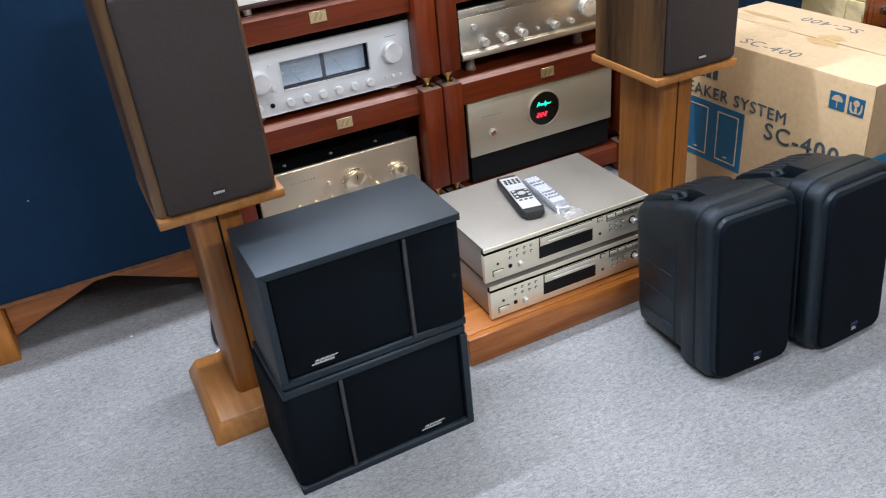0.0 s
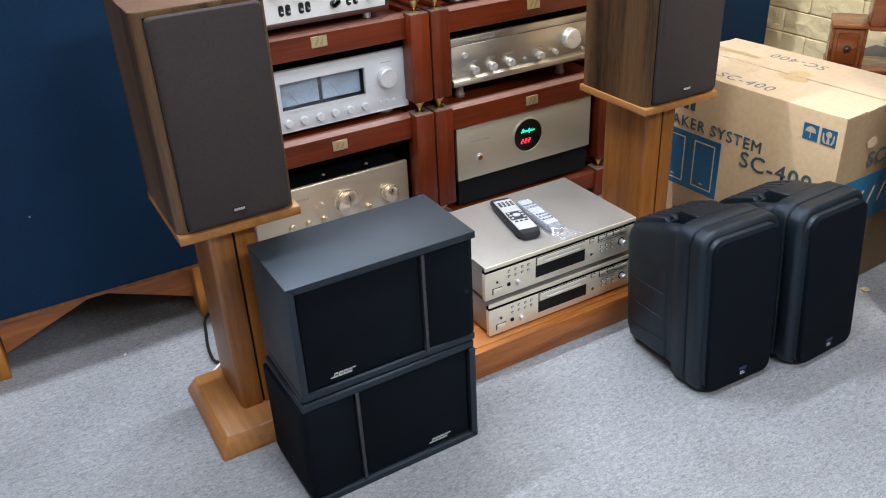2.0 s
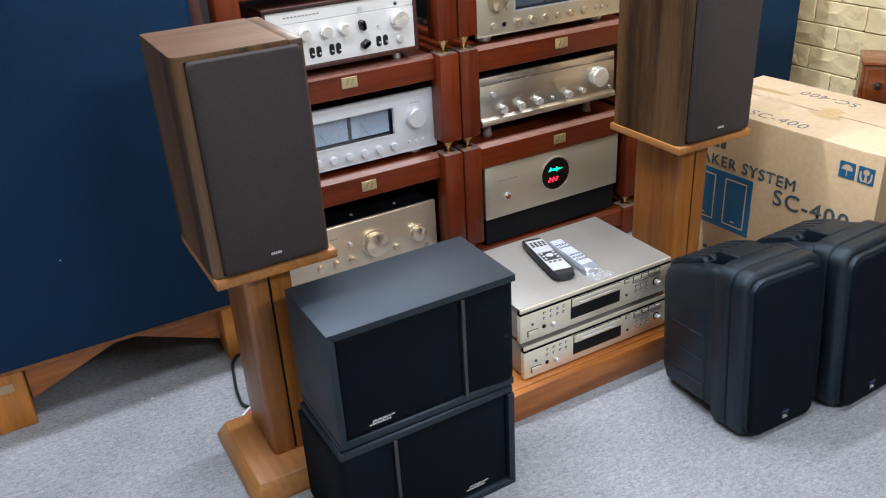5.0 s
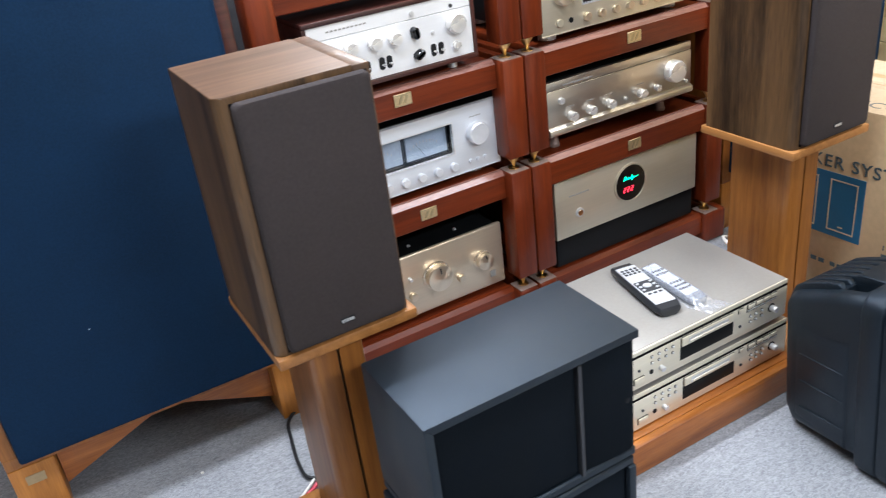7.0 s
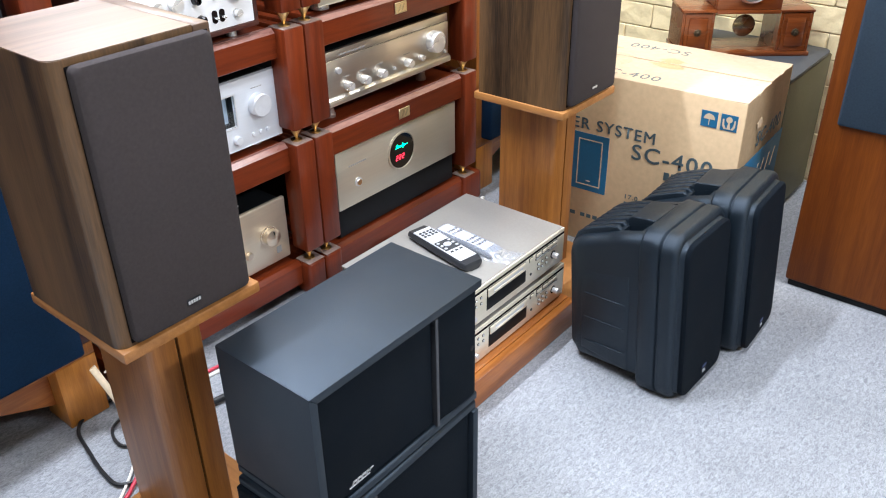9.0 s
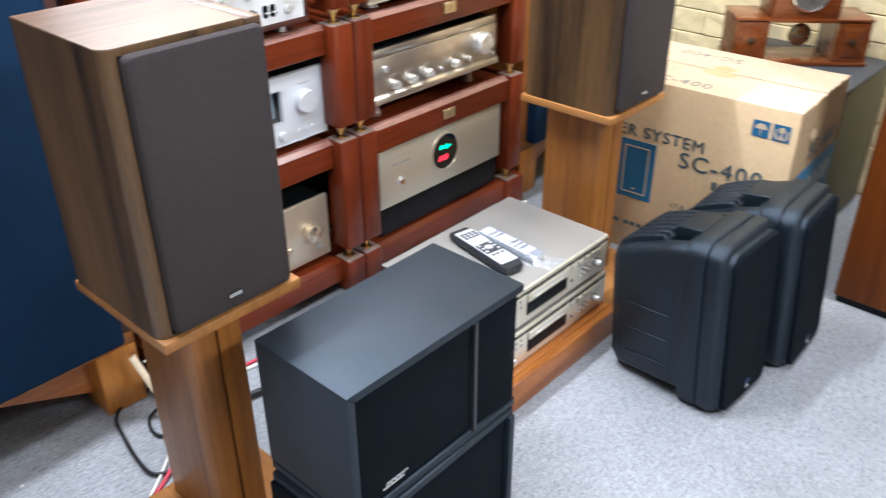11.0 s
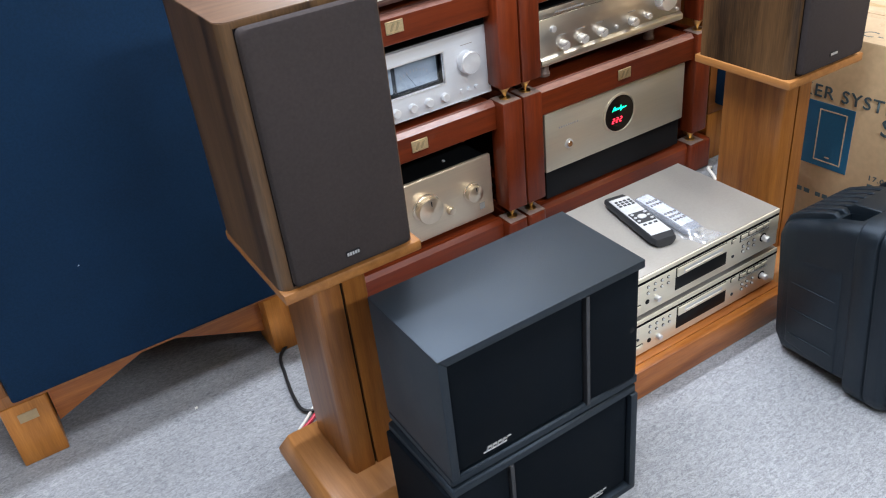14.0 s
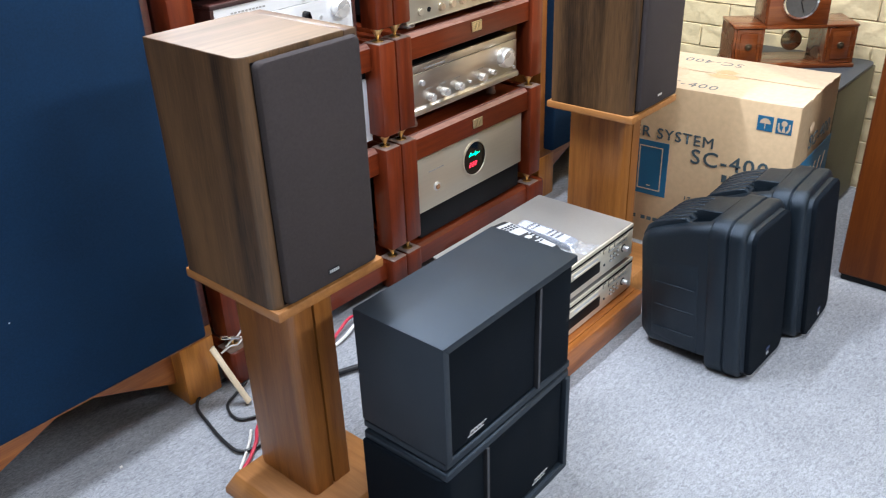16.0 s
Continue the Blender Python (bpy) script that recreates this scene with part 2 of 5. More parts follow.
M = dict(
    carpet=carpet_material(),
    tile=plain("white_floor_tile", (0.75, 0.76, 0.77), 0.35, vary=0.05),
    wall=plain("painted_wall", (0.72, 0.71, 0.68), 0.8, vary=0.04),
    dark_wall=plain("dark_backing", (0.06, 0.06, 0.065), 0.7, vary=0.2, scale=8),
    shelf_wall=plain("dull_brown_wall", (0.2, 0.18, 0.165), 0.8, vary=0.2, scale=6),
    dim_wall=plain("shaded_shop_wall", (0.62, 0.6, 0.575), 0.8, vary=0.15, scale=6),
    foam=plain("cream_foam_brick", (0.82, 0.685, 0.4), 0.6, vary=0.08, scale=60, bump=1.0, bump_scale=30),
    foam_joint=plain("cream_brick_joint", (0.74, 0.61, 0.37), 0.8, vary=0.1),
    mahogany=wood("mahogany", (0.094, 0.0155, 0.0046), (0.195, 0.033, 0.008), "x", 0.3, 1.0, 0.2, spec=0.25),
    mahogany_z=wood("mahogany_upright", (0.096, 0.0155, 0.0048), (0.195, 0.033, 0.0083), "z", 0.3, 1.0, 0.18, spec=0.25),
    walnut=wood("dark_walnut_veneer", (0.017, 0.0092, 0.004), (0.165, 0.089, 0.037), "z", 0.36, 0.6, 0.06, 0.8, spec=0.35),
    walnut_top=wood("walnut_veneer_top", (0.066, 0.035, 0.019), (0.15, 0.084, 0.048), "x", 0.36, 0.9, 0.08, spec=0.35),
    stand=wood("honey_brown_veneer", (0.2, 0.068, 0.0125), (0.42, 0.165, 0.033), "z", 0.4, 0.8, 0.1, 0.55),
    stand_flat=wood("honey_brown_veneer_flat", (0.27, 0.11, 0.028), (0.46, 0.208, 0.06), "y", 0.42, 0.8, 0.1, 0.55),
    teak=wood("orange_teak", (0.235, 0.066, 0.01), (0.57, 0.2, 0.034), "x", 0.34, 0.8, 0.3, 0.6),
    teak_z=wood("orange_teak_upright", (0.33, 0.115, 0.014), (0.62, 0.25, 0.042), "z", 0.38, 0.8, 0.15, 0.6),
    cherry=wood("reddish_cherry_veneer", (0.11, 0.0255, 0.0028), (0.2, 0.054, 0.006), "z", 0.42, 0.7, 0.0, 0.6, spec=0.22),
    clockwood=wood("red_brown_clock_wood", (0.105, 0.025, 0.0065), (0.23, 0.062, 0.014), "x", 0.25, 1.0, 0.4),
    casewood=wood("dark_rosewood", (0.035, 0.012, 0.01), (0.1, 0.03, 0.022), "x", 0.35, 1.0, 0.2),
    blue=plain("navy_grille_cloth", (0.0085, 0.028, 0.067), 0.9, vary=0.2, scale=60, bump=0.5, bump_scale=1400, spec=0.1),
    blue_grey=plain("blue_grey_grille_cloth", (0.032, 0.05, 0.072), 0.9, vary=0.15, scale=60, bump=0.4, bump_scale=1400, spec=0.2),
    brown_cloth=plain("brown_grille_cloth", (0.0385, 0.031, 0.031), 0.85, vary=0.2, scale=60, bump=0.5, bump_scale=1500, spec=0.3),
    vinyl=plain("black_vinyl", (0.003, 0.0066, 0.0107), 0.55, vary=0.25, scale=40, bump=0.2, bump_scale=900, spec=0.75),
    black_cloth=plain("black_grille_cloth", (0.0036, 0.0066, 0.0108), 0.8, vary=0.25, scale=60, bump=0.5, bump_scale=1500, spec=0.1),
    strip=plain("dark_grey_metal_strip", (0.06, 0.063, 0.07), 0.4, 0.5),
    moulded=plain("black_moulded_plastic", (0.0052, 0.0095, 0.014), 0.42, vary=0.2, scale=50, bump=0.35, bump_scale=1100, spec=0.6),
    black=plain("black_paint", (0.007, 0.008, 0.009), 0.5, vary=0.2, spec=0.22),
    # dust tone, lightened for the lamp reflection on the shelf chamfers
    dusty_sheen=plain("dusty_sheen_edge", (0.36, 0.17, 0.135), 0.3, vary=0.3, scale=50, stretch=(0.2, 1, 1), coat=0.4),
    dusty=plain("dusty_steel_plate", (0.3, 0.215, 0.18), 0.4, 0.1, 0.3, 60),
    pit=plain("black_recess", (0.003, 0.003, 0.004), 0.8, vary=0.2, spec=0.1),
    gloss=plain("black_gloss", (0.006, 0.006, 0.007), 0.08, vary=0.1),
    champagne=plain("champagne_aluminium", (0.66, 0.6, 0.465), 0.36, 0.6, 0.05, 40, 0.12, 300, stretch=(0.05, 1, 1)),
    gold=plain("pale_gold_aluminium", (0.7, 0.6, 0.455), 0.3, 0.65, 0.05, 40, 0.12, 300, stretch=(0.05, 1, 1)),
    cdface=plain("pale_champagne_aluminium", (0.82, 0.765, 0.62), 0.3, 0.4, 0.05, 40, 0.1, 300, stretch=(0.05, 1, 1)),
    cdtop=plain("bronze_grey_steel", (0.355, 0.34, 0.312), 0.45, 0.45, 0.06, 50, 0.15, 900),
    silver=plain("silver_aluminium", (0.76, 0.765, 0.765), 0.3, 0.55, 0.05, 40, 0.1, 300, stretch=(0.05, 1, 1)),
    bright_silver=plain("satin_bright_silver", (0.88, 0.885, 0.885), 0.35, 0.1, 0.03, 40, 0.08, 300, stretch=(0.05, 1, 1)),
    white_silver=plain("satin_white_silver", (0.72, 0.75, 0.79), 0.4, 0.12, 0.04, 40, 0.1, 300, stretch=(0.05, 1, 1)),
    chrome=plain("chrome", (0.85, 0.85, 0.85), 0.12, 1.0, 0.03),
    brass=plain("polished_brass", (0.78, 0.56, 0.26), 0.3, 1.0, 0.08),
    badge=plain("brushed_brass_badge", (0.8, 0.66, 0.4), 0.35, 0.9, 0.15, 80, 0.5, 500),
    window=plain("slate_meter_window", (0.035, 0.043, 0.052), 0.12, vary=0.15),
    meter=plain("pale_blue_meter_face", (0.25, 0.31, 0.38), 0.4, vary=0.15),
    meter_dark=plain("slate_blue_meter_face", (0.05, 0.066, 0.088), 0.4, vary=0.2),
    knob=lathed("turned_bright_metal", (0.8, 0.7, 0.55), 0.28, 0.9, 0.9),
    knob_silver=lathed("turned_silver", (0.88, 0.87, 0.84), 0.25, 0.6, 0.8),
    knob_white=lathed("turned_white_silver", (0.82, 0.84, 0.87), 0.35, 0.4, 0.7),
    satin=plain("brushed_steel_champagne", (0.7, 0.65, 0.565), 0.3, 0.92, 0.05, 40, 0.12, 300, stretch=(0.05, 1, 1)),
    dial=plain("dial_with_dark_reflection", (0.09, 0.092, 0.09), 0.15),
    ink=plain("dark_blue_ink", (0.055, 0.092, 0.112), 0.7, vary=0.15, scale=80),
    ink_blue=plain("blue_print", (0.012, 0.12, 0.25), 0.6, vary=0.12, scale=80),
    badge_ink=plain("tarnished_brass", (0.6, 0.5, 0.31), 0.4, 0.9, 0.2, 80),
    ink_grey=plain("grey_print", (0.33, 0.32, 0.3), 0.7),
    ink_pale=plain("faded_grey_ink", (0.12, 0.14, 0.15), 0.7, vary=0.25, scale=60),
    navy=plain("navy_enamel", (0.01, 0.03, 0.11), 0.4),
    brass_dark=plain("blackened_brass", (0.09, 0.07, 0.045), 0.4, 0.8, 0.2, 80),
    bell=plain("brushed_grey_brass", (0.42, 0.4, 0.28), 0.25, 0.9, 0.15, 60, 0.2, 200),
    slate=plain("blue_grey_painted_top", (0.05, 0.057, 0.068), 0.55, vary=0.15),
    shell_grey=plain("pale_grey_plastic", (0.2, 0.215, 0.24), 0.4),
    card=plain("brown_cardboard", (0.6, 0.44, 0.262), 0.75, vary=0.11, scale=16, bump=0.25, bump_scale=40),
    card_top=plain("pale_brown_cardboard", (0.575, 0.447, 0.305), 0.75, vary=0.11, scale=16, bump=0.25, bump_scale=40),
    scar=plain("torn_cardboard_face", (0.53, 0.405, 0.275), 0.85, vary=0.15, scale=40, bump=0.4, bump_scale=120),
    tape=plain("brown_parcel_tape", (0.5, 0.36, 0.19), 0.45, vary=0.15, coat=0.2),
    olive=plain("olive_grey_paint", (0.1, 0.095, 0.052), 0.6, vary=0.15),
    rubber=plain("black_rubber", (0.008, 0.009, 0.011), 0.5),
    red_wire=plain("red_wire", (0.5, 0.03, 0.06), 0.4),
    white_wire=plain("white_wire", (0.75, 0.73, 0.68), 0.4),
    cream=plain("cream_plastic", (0.72, 0.6, 0.42), 0.5),
    remote=plain("dark_grey_plastic", (0.02, 0.022, 0.026), 0.35),
    remote_face=plain("silver_grey_plastic", (0.6, 0.62, 0.64), 0.35, 0.2),
    keypad_grey=plain("grey_keypad_plate", (0.62, 0.65, 0.72), 0.35, 0.2),
    keys=plain("grey_rubber_keys", (0.035, 0.037, 0.042), 0.6),
    film=plain("clear_plastic_film", (0.72, 0.76, 0.86), 0.12, spec=1.0),
    glass=clear("meter_glass", (1, 1, 1), 0.01),
    green_glow=glowing("green_display", (0.02, 0.9, 0.45), 3.0),
    red_glow=glowing("red_display", (1.0, 0.03, 0.06), 3.5),
    old_paper=plain("yellowed_paper_label", (0.42, 0.31, 0.17), 0.6),
    beige=plain("beige_paper_tape", (0.55, 0.45, 0.3), 0.7),
)


for black in ("vinyl", "moulded"):
    M[black].node_tree.nodes["Principled BSDF"].inputs["Specular Tint"].default_value = (0.68, 0.82, 1.0, 1)
for node in M["foam"].node_tree.nodes:
    if node.type == "BUMP":
        node.inputs["Distance"].default_value = 0.0055
film_nodes, film_links = links(M["film"])
see, shine, milk = film_nodes.new("ShaderNodeBsdfTransparent"), film_nodes.new("ShaderNodeBsdfGlossy"), film_nodes.new("ShaderNodeBsdfDiffuse")
blend, cloud = film_nodes.new("ShaderNodeMixShader"), film_nodes.new("ShaderNodeMixShader")
see.inputs["Color"].default_value = (0.92, 0.94, 0.97, 1)
shine.inputs["Color"].default_value = (0.9, 0.93, 1.0, 1)
milk.inputs["Color"].default_value = (0.78, 0.82, 0.9, 1)
shine.inputs["Roughness"].default_value = 0.2
blend.inputs[0].default_value, cloud.inputs[0].default_value = 0.22, 0.12
film_links.new(see.outputs[0], blend.inputs[1])
film_links.new(shine.outputs[0], blend.inputs[2])
film_links.new(blend.outputs[0], cloud.inputs[1])
film_links.new(milk.outputs[0], cloud.inputs[2])
film_links.new(cloud.outputs[0], film_nodes["Material Output"].inputs["Surface"])


# ---- shapes ----
def box(x0, x1, y0, y1, z0, z1, bevel=0.0, seg=2):
    bm = bmesh.new()
    bmesh.ops.create_cube(bm, size=1)
    for v in bm.verts:
        v.co = Vector((x0 if v.co.x < 0 else x1, y0 if v.co.y < 0 else y1, z0 if v.co.z < 0 else z1))
    if bevel:
        bmesh.ops.bevel(bm, geom=bm.edges[:], offset=bevel, segments=seg, affect="EDGES", profile=0.5)
    return bm


def join(*parts):
    out = bmesh.new()
    for bm in parts:
        me = bpy.data.meshes.new("tmp")
        bm.to_mesh(me)
        bm.free()
        out.from_mesh(me)
        bpy.data.meshes.remove(me)
    return out


def turned(profile, seg=24, axis="z", at=(0, 0, 0)):
    """A body of revolution from (radius, height) pairs; axis "y" points towards -y, out of a front panel, and "x" towards -x."""
    bm = bmesh.new()
    rings = []
    for r, h in profile:
        ring = []
        for k in range(seg):
            a = 2 * math.pi * k / seg
            u, v = r * math.cos(a), r * math.sin(a)
            p = (u, v, h) if axis == "z" else (u, -h, v) if axis == "y" else (-h, -u, v)
            ring.append(bm.verts.new(Vector(p) + Vector(at)))
        rings.append(ring)
    for a, b in zip(rings, rings[1:]):
        for k in range(seg):
            bm.faces.new((a[k], a[(k + 1) % seg], b[(k + 1) % seg], b[k]))
    bm.faces.new(list(reversed(rings[0])))
    bm.faces.new(rings[-1])
    bmesh.ops.recalc_face_normals(bm, faces=bm.faces)
    return bm


def prism(points, lo, hi, axis="z", bevel=0.0):
    """A polygon pushed along an axis: points are (x, y) for z, (x, z) for y and (y, z) for x."""
    bm = bmesh.new()
    place = {"z": lambda p, h: (p[0], p[1], h), "y": lambda p, h: (p[0], h, p[1]), "x": lambda p, h: (h, p[0], p[1])}[axis]
    a = [bm.verts.new(place(p, lo)) for p in points]
    b = [bm.verts.new(place(p, hi)) for p in points]
    bm.faces.new(a)
    bm.faces.new(b)
    for k in range(len(a)):
        j = (k + 1) % len(a)
        bm.faces.new((a[k], a[j], b[j], b[k]))
    bmesh.ops.recalc_face_normals(bm, faces=bm.faces)
    if bevel:
        bmesh.ops.bevel(bm, geom=bm.edges[:], offset=bevel, segments=2, affect="EDGES", profile=0.5)
    return bm


def loft(rings):
    """A closed skin over rings of equal length."""
    bm = bmesh.new()
    rows = [[bm.verts.new(p) for p in ring] for ring in rings]
    n = len(rows[0])
    for a, b in zip(rows, rows[1:]):
        for k in range(n):
            bm.faces.new((a[k], a[(k + 1) % n], b[(k + 1) % n], b[k]))
    bm.faces.new(rows[0])
    bm.faces.new(rows[-1])
    bmesh.ops.recalc_face_normals(bm, faces=bm.faces)
    return bm


def rounded(x0, x1, z0, z1, r, n=5):
    """The corner points of a rounded rectangle."""
    pts = []
    for cx, cz, a0 in ((x1 - r, z1 - r, 0), (x0 + r, z1 - r, 90), (x0 + r, z0 + r, 180), (x1 - r, z0 + r, 270)):
        for k in range(n + 1):
            a = radians(a0 + 90 * k / n)
            pts.append((cx + r * math.cos(a), cz + r * math.sin(a)))
    return pts


def tube(points, r, seg=8, per=8, flat=1.0):
    """A cable through points, smoothed."""
    p = [Vector(q) for q in points]
    p = [2 * p[0] - p[1], *p, 2 * p[-1] - p[-2]]
    line = []
    for a, b, c, d in zip(p, p[1:], p[2:], p[3:]):
        for k in range(per):
            t = k / per
            line.append(0.5 * (2 * b + (c - a) * t + (2 * a - 5 * b + 4 * c - d) * t * t + (3 * b - a - 3 * c + d) * t ** 3))
    line.append(p[-2])
    rings = []
    for k, q in enumerate(line):
        way = (line[min(k + 1, len(line) - 1)] - line[max(k - 1, 0)]).normalized()
        side = way.cross(Vector((0, 0, 1)))
        side = side.normalized() if side.length > 1e-3 else Vector((1, 0, 0))
        up = side.cross(way)
        rings.append([q + r * (math.cos(2 * math.pi * j / seg) * side + flat * math.sin(2 * math.pi * j / seg) * up) for j in range(seg)])
    return loft(rings)


def lettering(text, tall, wide, thick=0.0006, bold=0.0):
    """Letters of the built-in font as a mesh in the xz plane, standing on z = 0 from x = 0, and read from -y."""
    cu = bpy.data.curves.new("letters", "FONT")
    cu.body, cu.size, cu.extrude, cu.resolution_u, cu.space_character = text, 0.05, thick, 3, 1.14
    ob = bpy.data.objects.new("letters", cu)
    me = bpy.data.meshes.new_from_object(ob)
    bpy.data.objects.remove(ob)
    bm = bmesh.new()
    bm.from_mesh(me)
    bpy.data.meshes.remove(me)
    bm.transform(Matrix.Rotation(radians(90), 4, "X"))
    if bold:
        me = bpy.data.meshes.new("letters")
        bm.to_mesh(me)
        bm.free()
        bm = bmesh.new()
        for k, (sx, sz) in enumerate(((-1, 0), (1, 0), (0, -0.7), (0, 0.7))):
            count = len(bm.verts)
            bm.from_mesh(me)
            bm.verts.ensure_lookup_table()
            for v in bm.verts[count:]:
                v.co += Vector((sx * bold, 0.00003 * k, sz * bold))
        bpy.data.meshes.remove(me)
    xs, zs = [v.co.x for v in bm.verts], [v.co.z for v in bm.verts]
    a, b = wide / (max(xs) - min(xs)), tall / (max(zs) - min(zs))
    bm.transform(Matrix.Diagonal((a, 1, b, 1)) @ Matrix.Translation((-min(xs), 0, -min(zs))))
    return bm


def letters_of(bm):
    """One mesh for each letter of a line: loose pieces that overlap along x belong together."""
    left, spans = set(bm.verts), []
    while left:
        heap, piece = [left.pop()], []
        while heap:
            v = heap.pop()
            piece.append(v)
            for e in v.link_edges:
                u = e.other_vert(v)
                if u in left:
                    left.remove(u)
                    heap.append(u)
        xs = [v.co.x for v in piece]
        spans.append([min(xs), max(xs), piece])
    spans.sort(key=lambda s: s[0])
    groups = []
    for lo, hi, piece in spans:
        if groups and lo < groups[-1][1] - 1e-5:
            groups[-1][1] = max(hi, groups[-1][1])
            groups[-1][2] += piece
        else:
            groups.append([lo, hi, list(piece)])
    out = []
    for lo, hi, piece in groups:
        one = bmesh.new()
        twin = {v: one.verts.new(v.co) for v in piece}
        for f in bm.faces:
            if f.verts[0] in twin:
                one.faces.new([twin[v] for v in f.verts])
        out.append(one)
    bm.free()
    return out


def moved(bm, m):
    bm.transform(m)
    return bm


def meshed(name, bm, material, sharp=40):
    for f in bm.faces:
        f.smooth = True
    for e in bm.edges:
        if len(e.link_faces) == 2 and e.calc_face_angle(0) > radians(sharp):
            e.smooth = False
    me = bpy.data.meshes.new(name)
    bm.to_mesh(me)
    bm.free()
    me.materials.append(material)
    return me


def part(name, bm, material, parent, label="", at=(0, 0, 0)):
    ob = new(name, meshed(name, bm, material))
    ob.parent = parent
    ob.location = at
    return tagged(ob, label)


def thing(name, at, label, category, group="", turn=0.0, lean=0.0):
    ob = new(name)
    ob.empty_display_size = 0.05
    ob.matrix_world = pose(*at, lean, 0, turn)
    return tagged(ob, label, category, group)


def single(name, bm, material, label, category, group="", at=(0, 0, 0), kind=""):
    ob = new(name, meshed(name, bm, material))
    ob.location = at
    return tagged(ob, label, category, group, kind)


def structure(name, bm, material, label):
    return tagged(new(name, meshed(name, bm, material)), label, kind="structure")


# ---- room ----
structure("floor", box(-3.5, 2.6, -4.0, 7.2, -0.10, -0.008), M["tile"], "white glossy tiled shop floor under the carpet")
structure("carpet", box(-0.49, 2.27, -3.9, 2.9, -0.0075, 0.0, 0.003, 1), M["carpet"], "grey flecked loop carpet with a cut edge")
# unseen partitions, added to block light and keep the rear gaps dark
structure("partition_1", box(-0.345, 2.292, 2.42, 2.52, -0.008, 1.15, 0.004), M["dark_wall"], "unseen dark low partition added close behind the rack")
structure("partition_2", box(-3.35, -0.347, 2.945, 3.1, -0.008, 1.15, 0.004), M["dark_wall"], "unseen dark low partition added behind the side cabinet")
structure("wall_north", box(-3.5, 2.6, 7.0, 7.15, -0.1, 2.8), M["wall"], "white painted far wall of the shop")
structure("wall_south", box(-3.5, 2.6, -4.1, -3.95, -0.1, 2.8), M["dim_wall"], "plain painted wall")
structure("wall_west", box(-3.5, -3.35, -3.95, 7.0, -0.1, 2.8), M["shelf_wall"], "plain dull-brown wall")
wall_east = structure("wall_east", box(2.292, 2.45, -3.95, 7.0, -0.1, 2.8), M["foam_joint"], "cream wall clad with raised foam bricks")
structure("ceiling", box(-3.5, 2.6, -4.1, 7.15, 2.7, 2.85), M["wall"], "plain white ceiling")


# ---- speakers on stands ----
def speaker_stand(cx, y0):
    s = thing("speaker_stand", (cx, y0, 0), "honey-brown wooden speaker stand with a split column on the carpet", "speaker stand", "pair of speaker stands")
    base = loft([[(x, y, z) for x, y in rounded(-0.131 + i, 0.131 - i, -0.002 + i, 0.272 - i, 0.004, 1)] for z, i in ((0, 0), (0.01, 0), (0.0425, 0.017), (0.044, 0.019))])
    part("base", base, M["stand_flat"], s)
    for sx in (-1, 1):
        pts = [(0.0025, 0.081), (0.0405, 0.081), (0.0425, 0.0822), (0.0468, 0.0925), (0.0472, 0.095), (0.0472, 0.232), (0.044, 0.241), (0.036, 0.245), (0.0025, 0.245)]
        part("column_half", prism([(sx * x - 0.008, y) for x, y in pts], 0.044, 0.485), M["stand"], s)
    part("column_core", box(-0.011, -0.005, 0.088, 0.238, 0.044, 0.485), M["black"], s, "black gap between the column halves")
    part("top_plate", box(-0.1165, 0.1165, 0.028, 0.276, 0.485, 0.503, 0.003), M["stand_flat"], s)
    return s


stand = speaker_stand(0.195, 1.370)
stand_2 = copy_thing(stand, pose(1.293, 1.372, 0))


def bookshelf_speaker(at):
    s = thing("bookshelf_speaker", at, "walnut bookshelf speaker with a brown cloth grille on a stand", "speaker", "pair of speakers on stands")
    w, d, h, r = 0.2205, 0.228, 0.397, 0.018

    def outline(i):
        pts = [(0.193, i), (0.193, d - i), (i, d - i)]
        pts += [(i + r - r * math.cos(radians(a)), i + r - r * math.sin(radians(a))) for a in range(0, 91, 15)]
        return pts

    part("cabinet", loft([[(x, y, z) for x, y in outline(i)] for z, i in ((0, 0), (h - 0.0012, 0), (h - 0.001, 0.0002))]), M["walnut"], s)
    part("side_panel", box(0.1942, w, 0.0, d, 0, h - 0.0006, 0.003), M["walnut_top"], s)
    part("top_veneer", prism([(x, y) for x, y in outline(0.0006)], h - 0.001, h), M["walnut_top"], s, "lighter walnut top with a seam")
    grille = loft([[(x, y, z) for x, z in rounded(0.0195 + i, w - 0.0065 - i, 0.006 + i, h - 0.0085 - i, 0.009)] for y, i in ((-0.0015, 0), (-0.008, 0), (-0.0125, 0.0025), (-0.014, 0.007))])
    # thin black sheet draws the shadow line at the grille's edge
    part("grille_gap", box(0.0188, w - 0.0063, -0.0012, 0.0004, 0.0055, h - 0.0095), M["pit"], s, "black sheet for the shadow line round the grille")
    part("grille", grille, M["brown_cloth"], s)
    badge = part("badge", box(0.103, 0.126, -0.0155, -0.0135, 0.026, 0.035, 0.0005, 1), M["black"], s, "small black and silver maker's badge")
    for k in range(5):
        part("badge_bar", box(0.1045 + 0.0042 * k, 0.1075 + 0.0042 * k, -0.0163, -0.0153, 0.028, 0.033), M["silver"], badge)
    return s


spk = bookshelf_speaker((0.079, 1.406, 0.503))
spk_2 = copy_thing(spk, pose(1.181, 1.408, 0.503))
for o in (stand_2, spk_2):
    tagged(o, "dark walnut bookshelf speaker with charcoal grille beside the cardboard box" if o is spk_2 else "honey-brown wooden speaker stand beside the cardboard box")


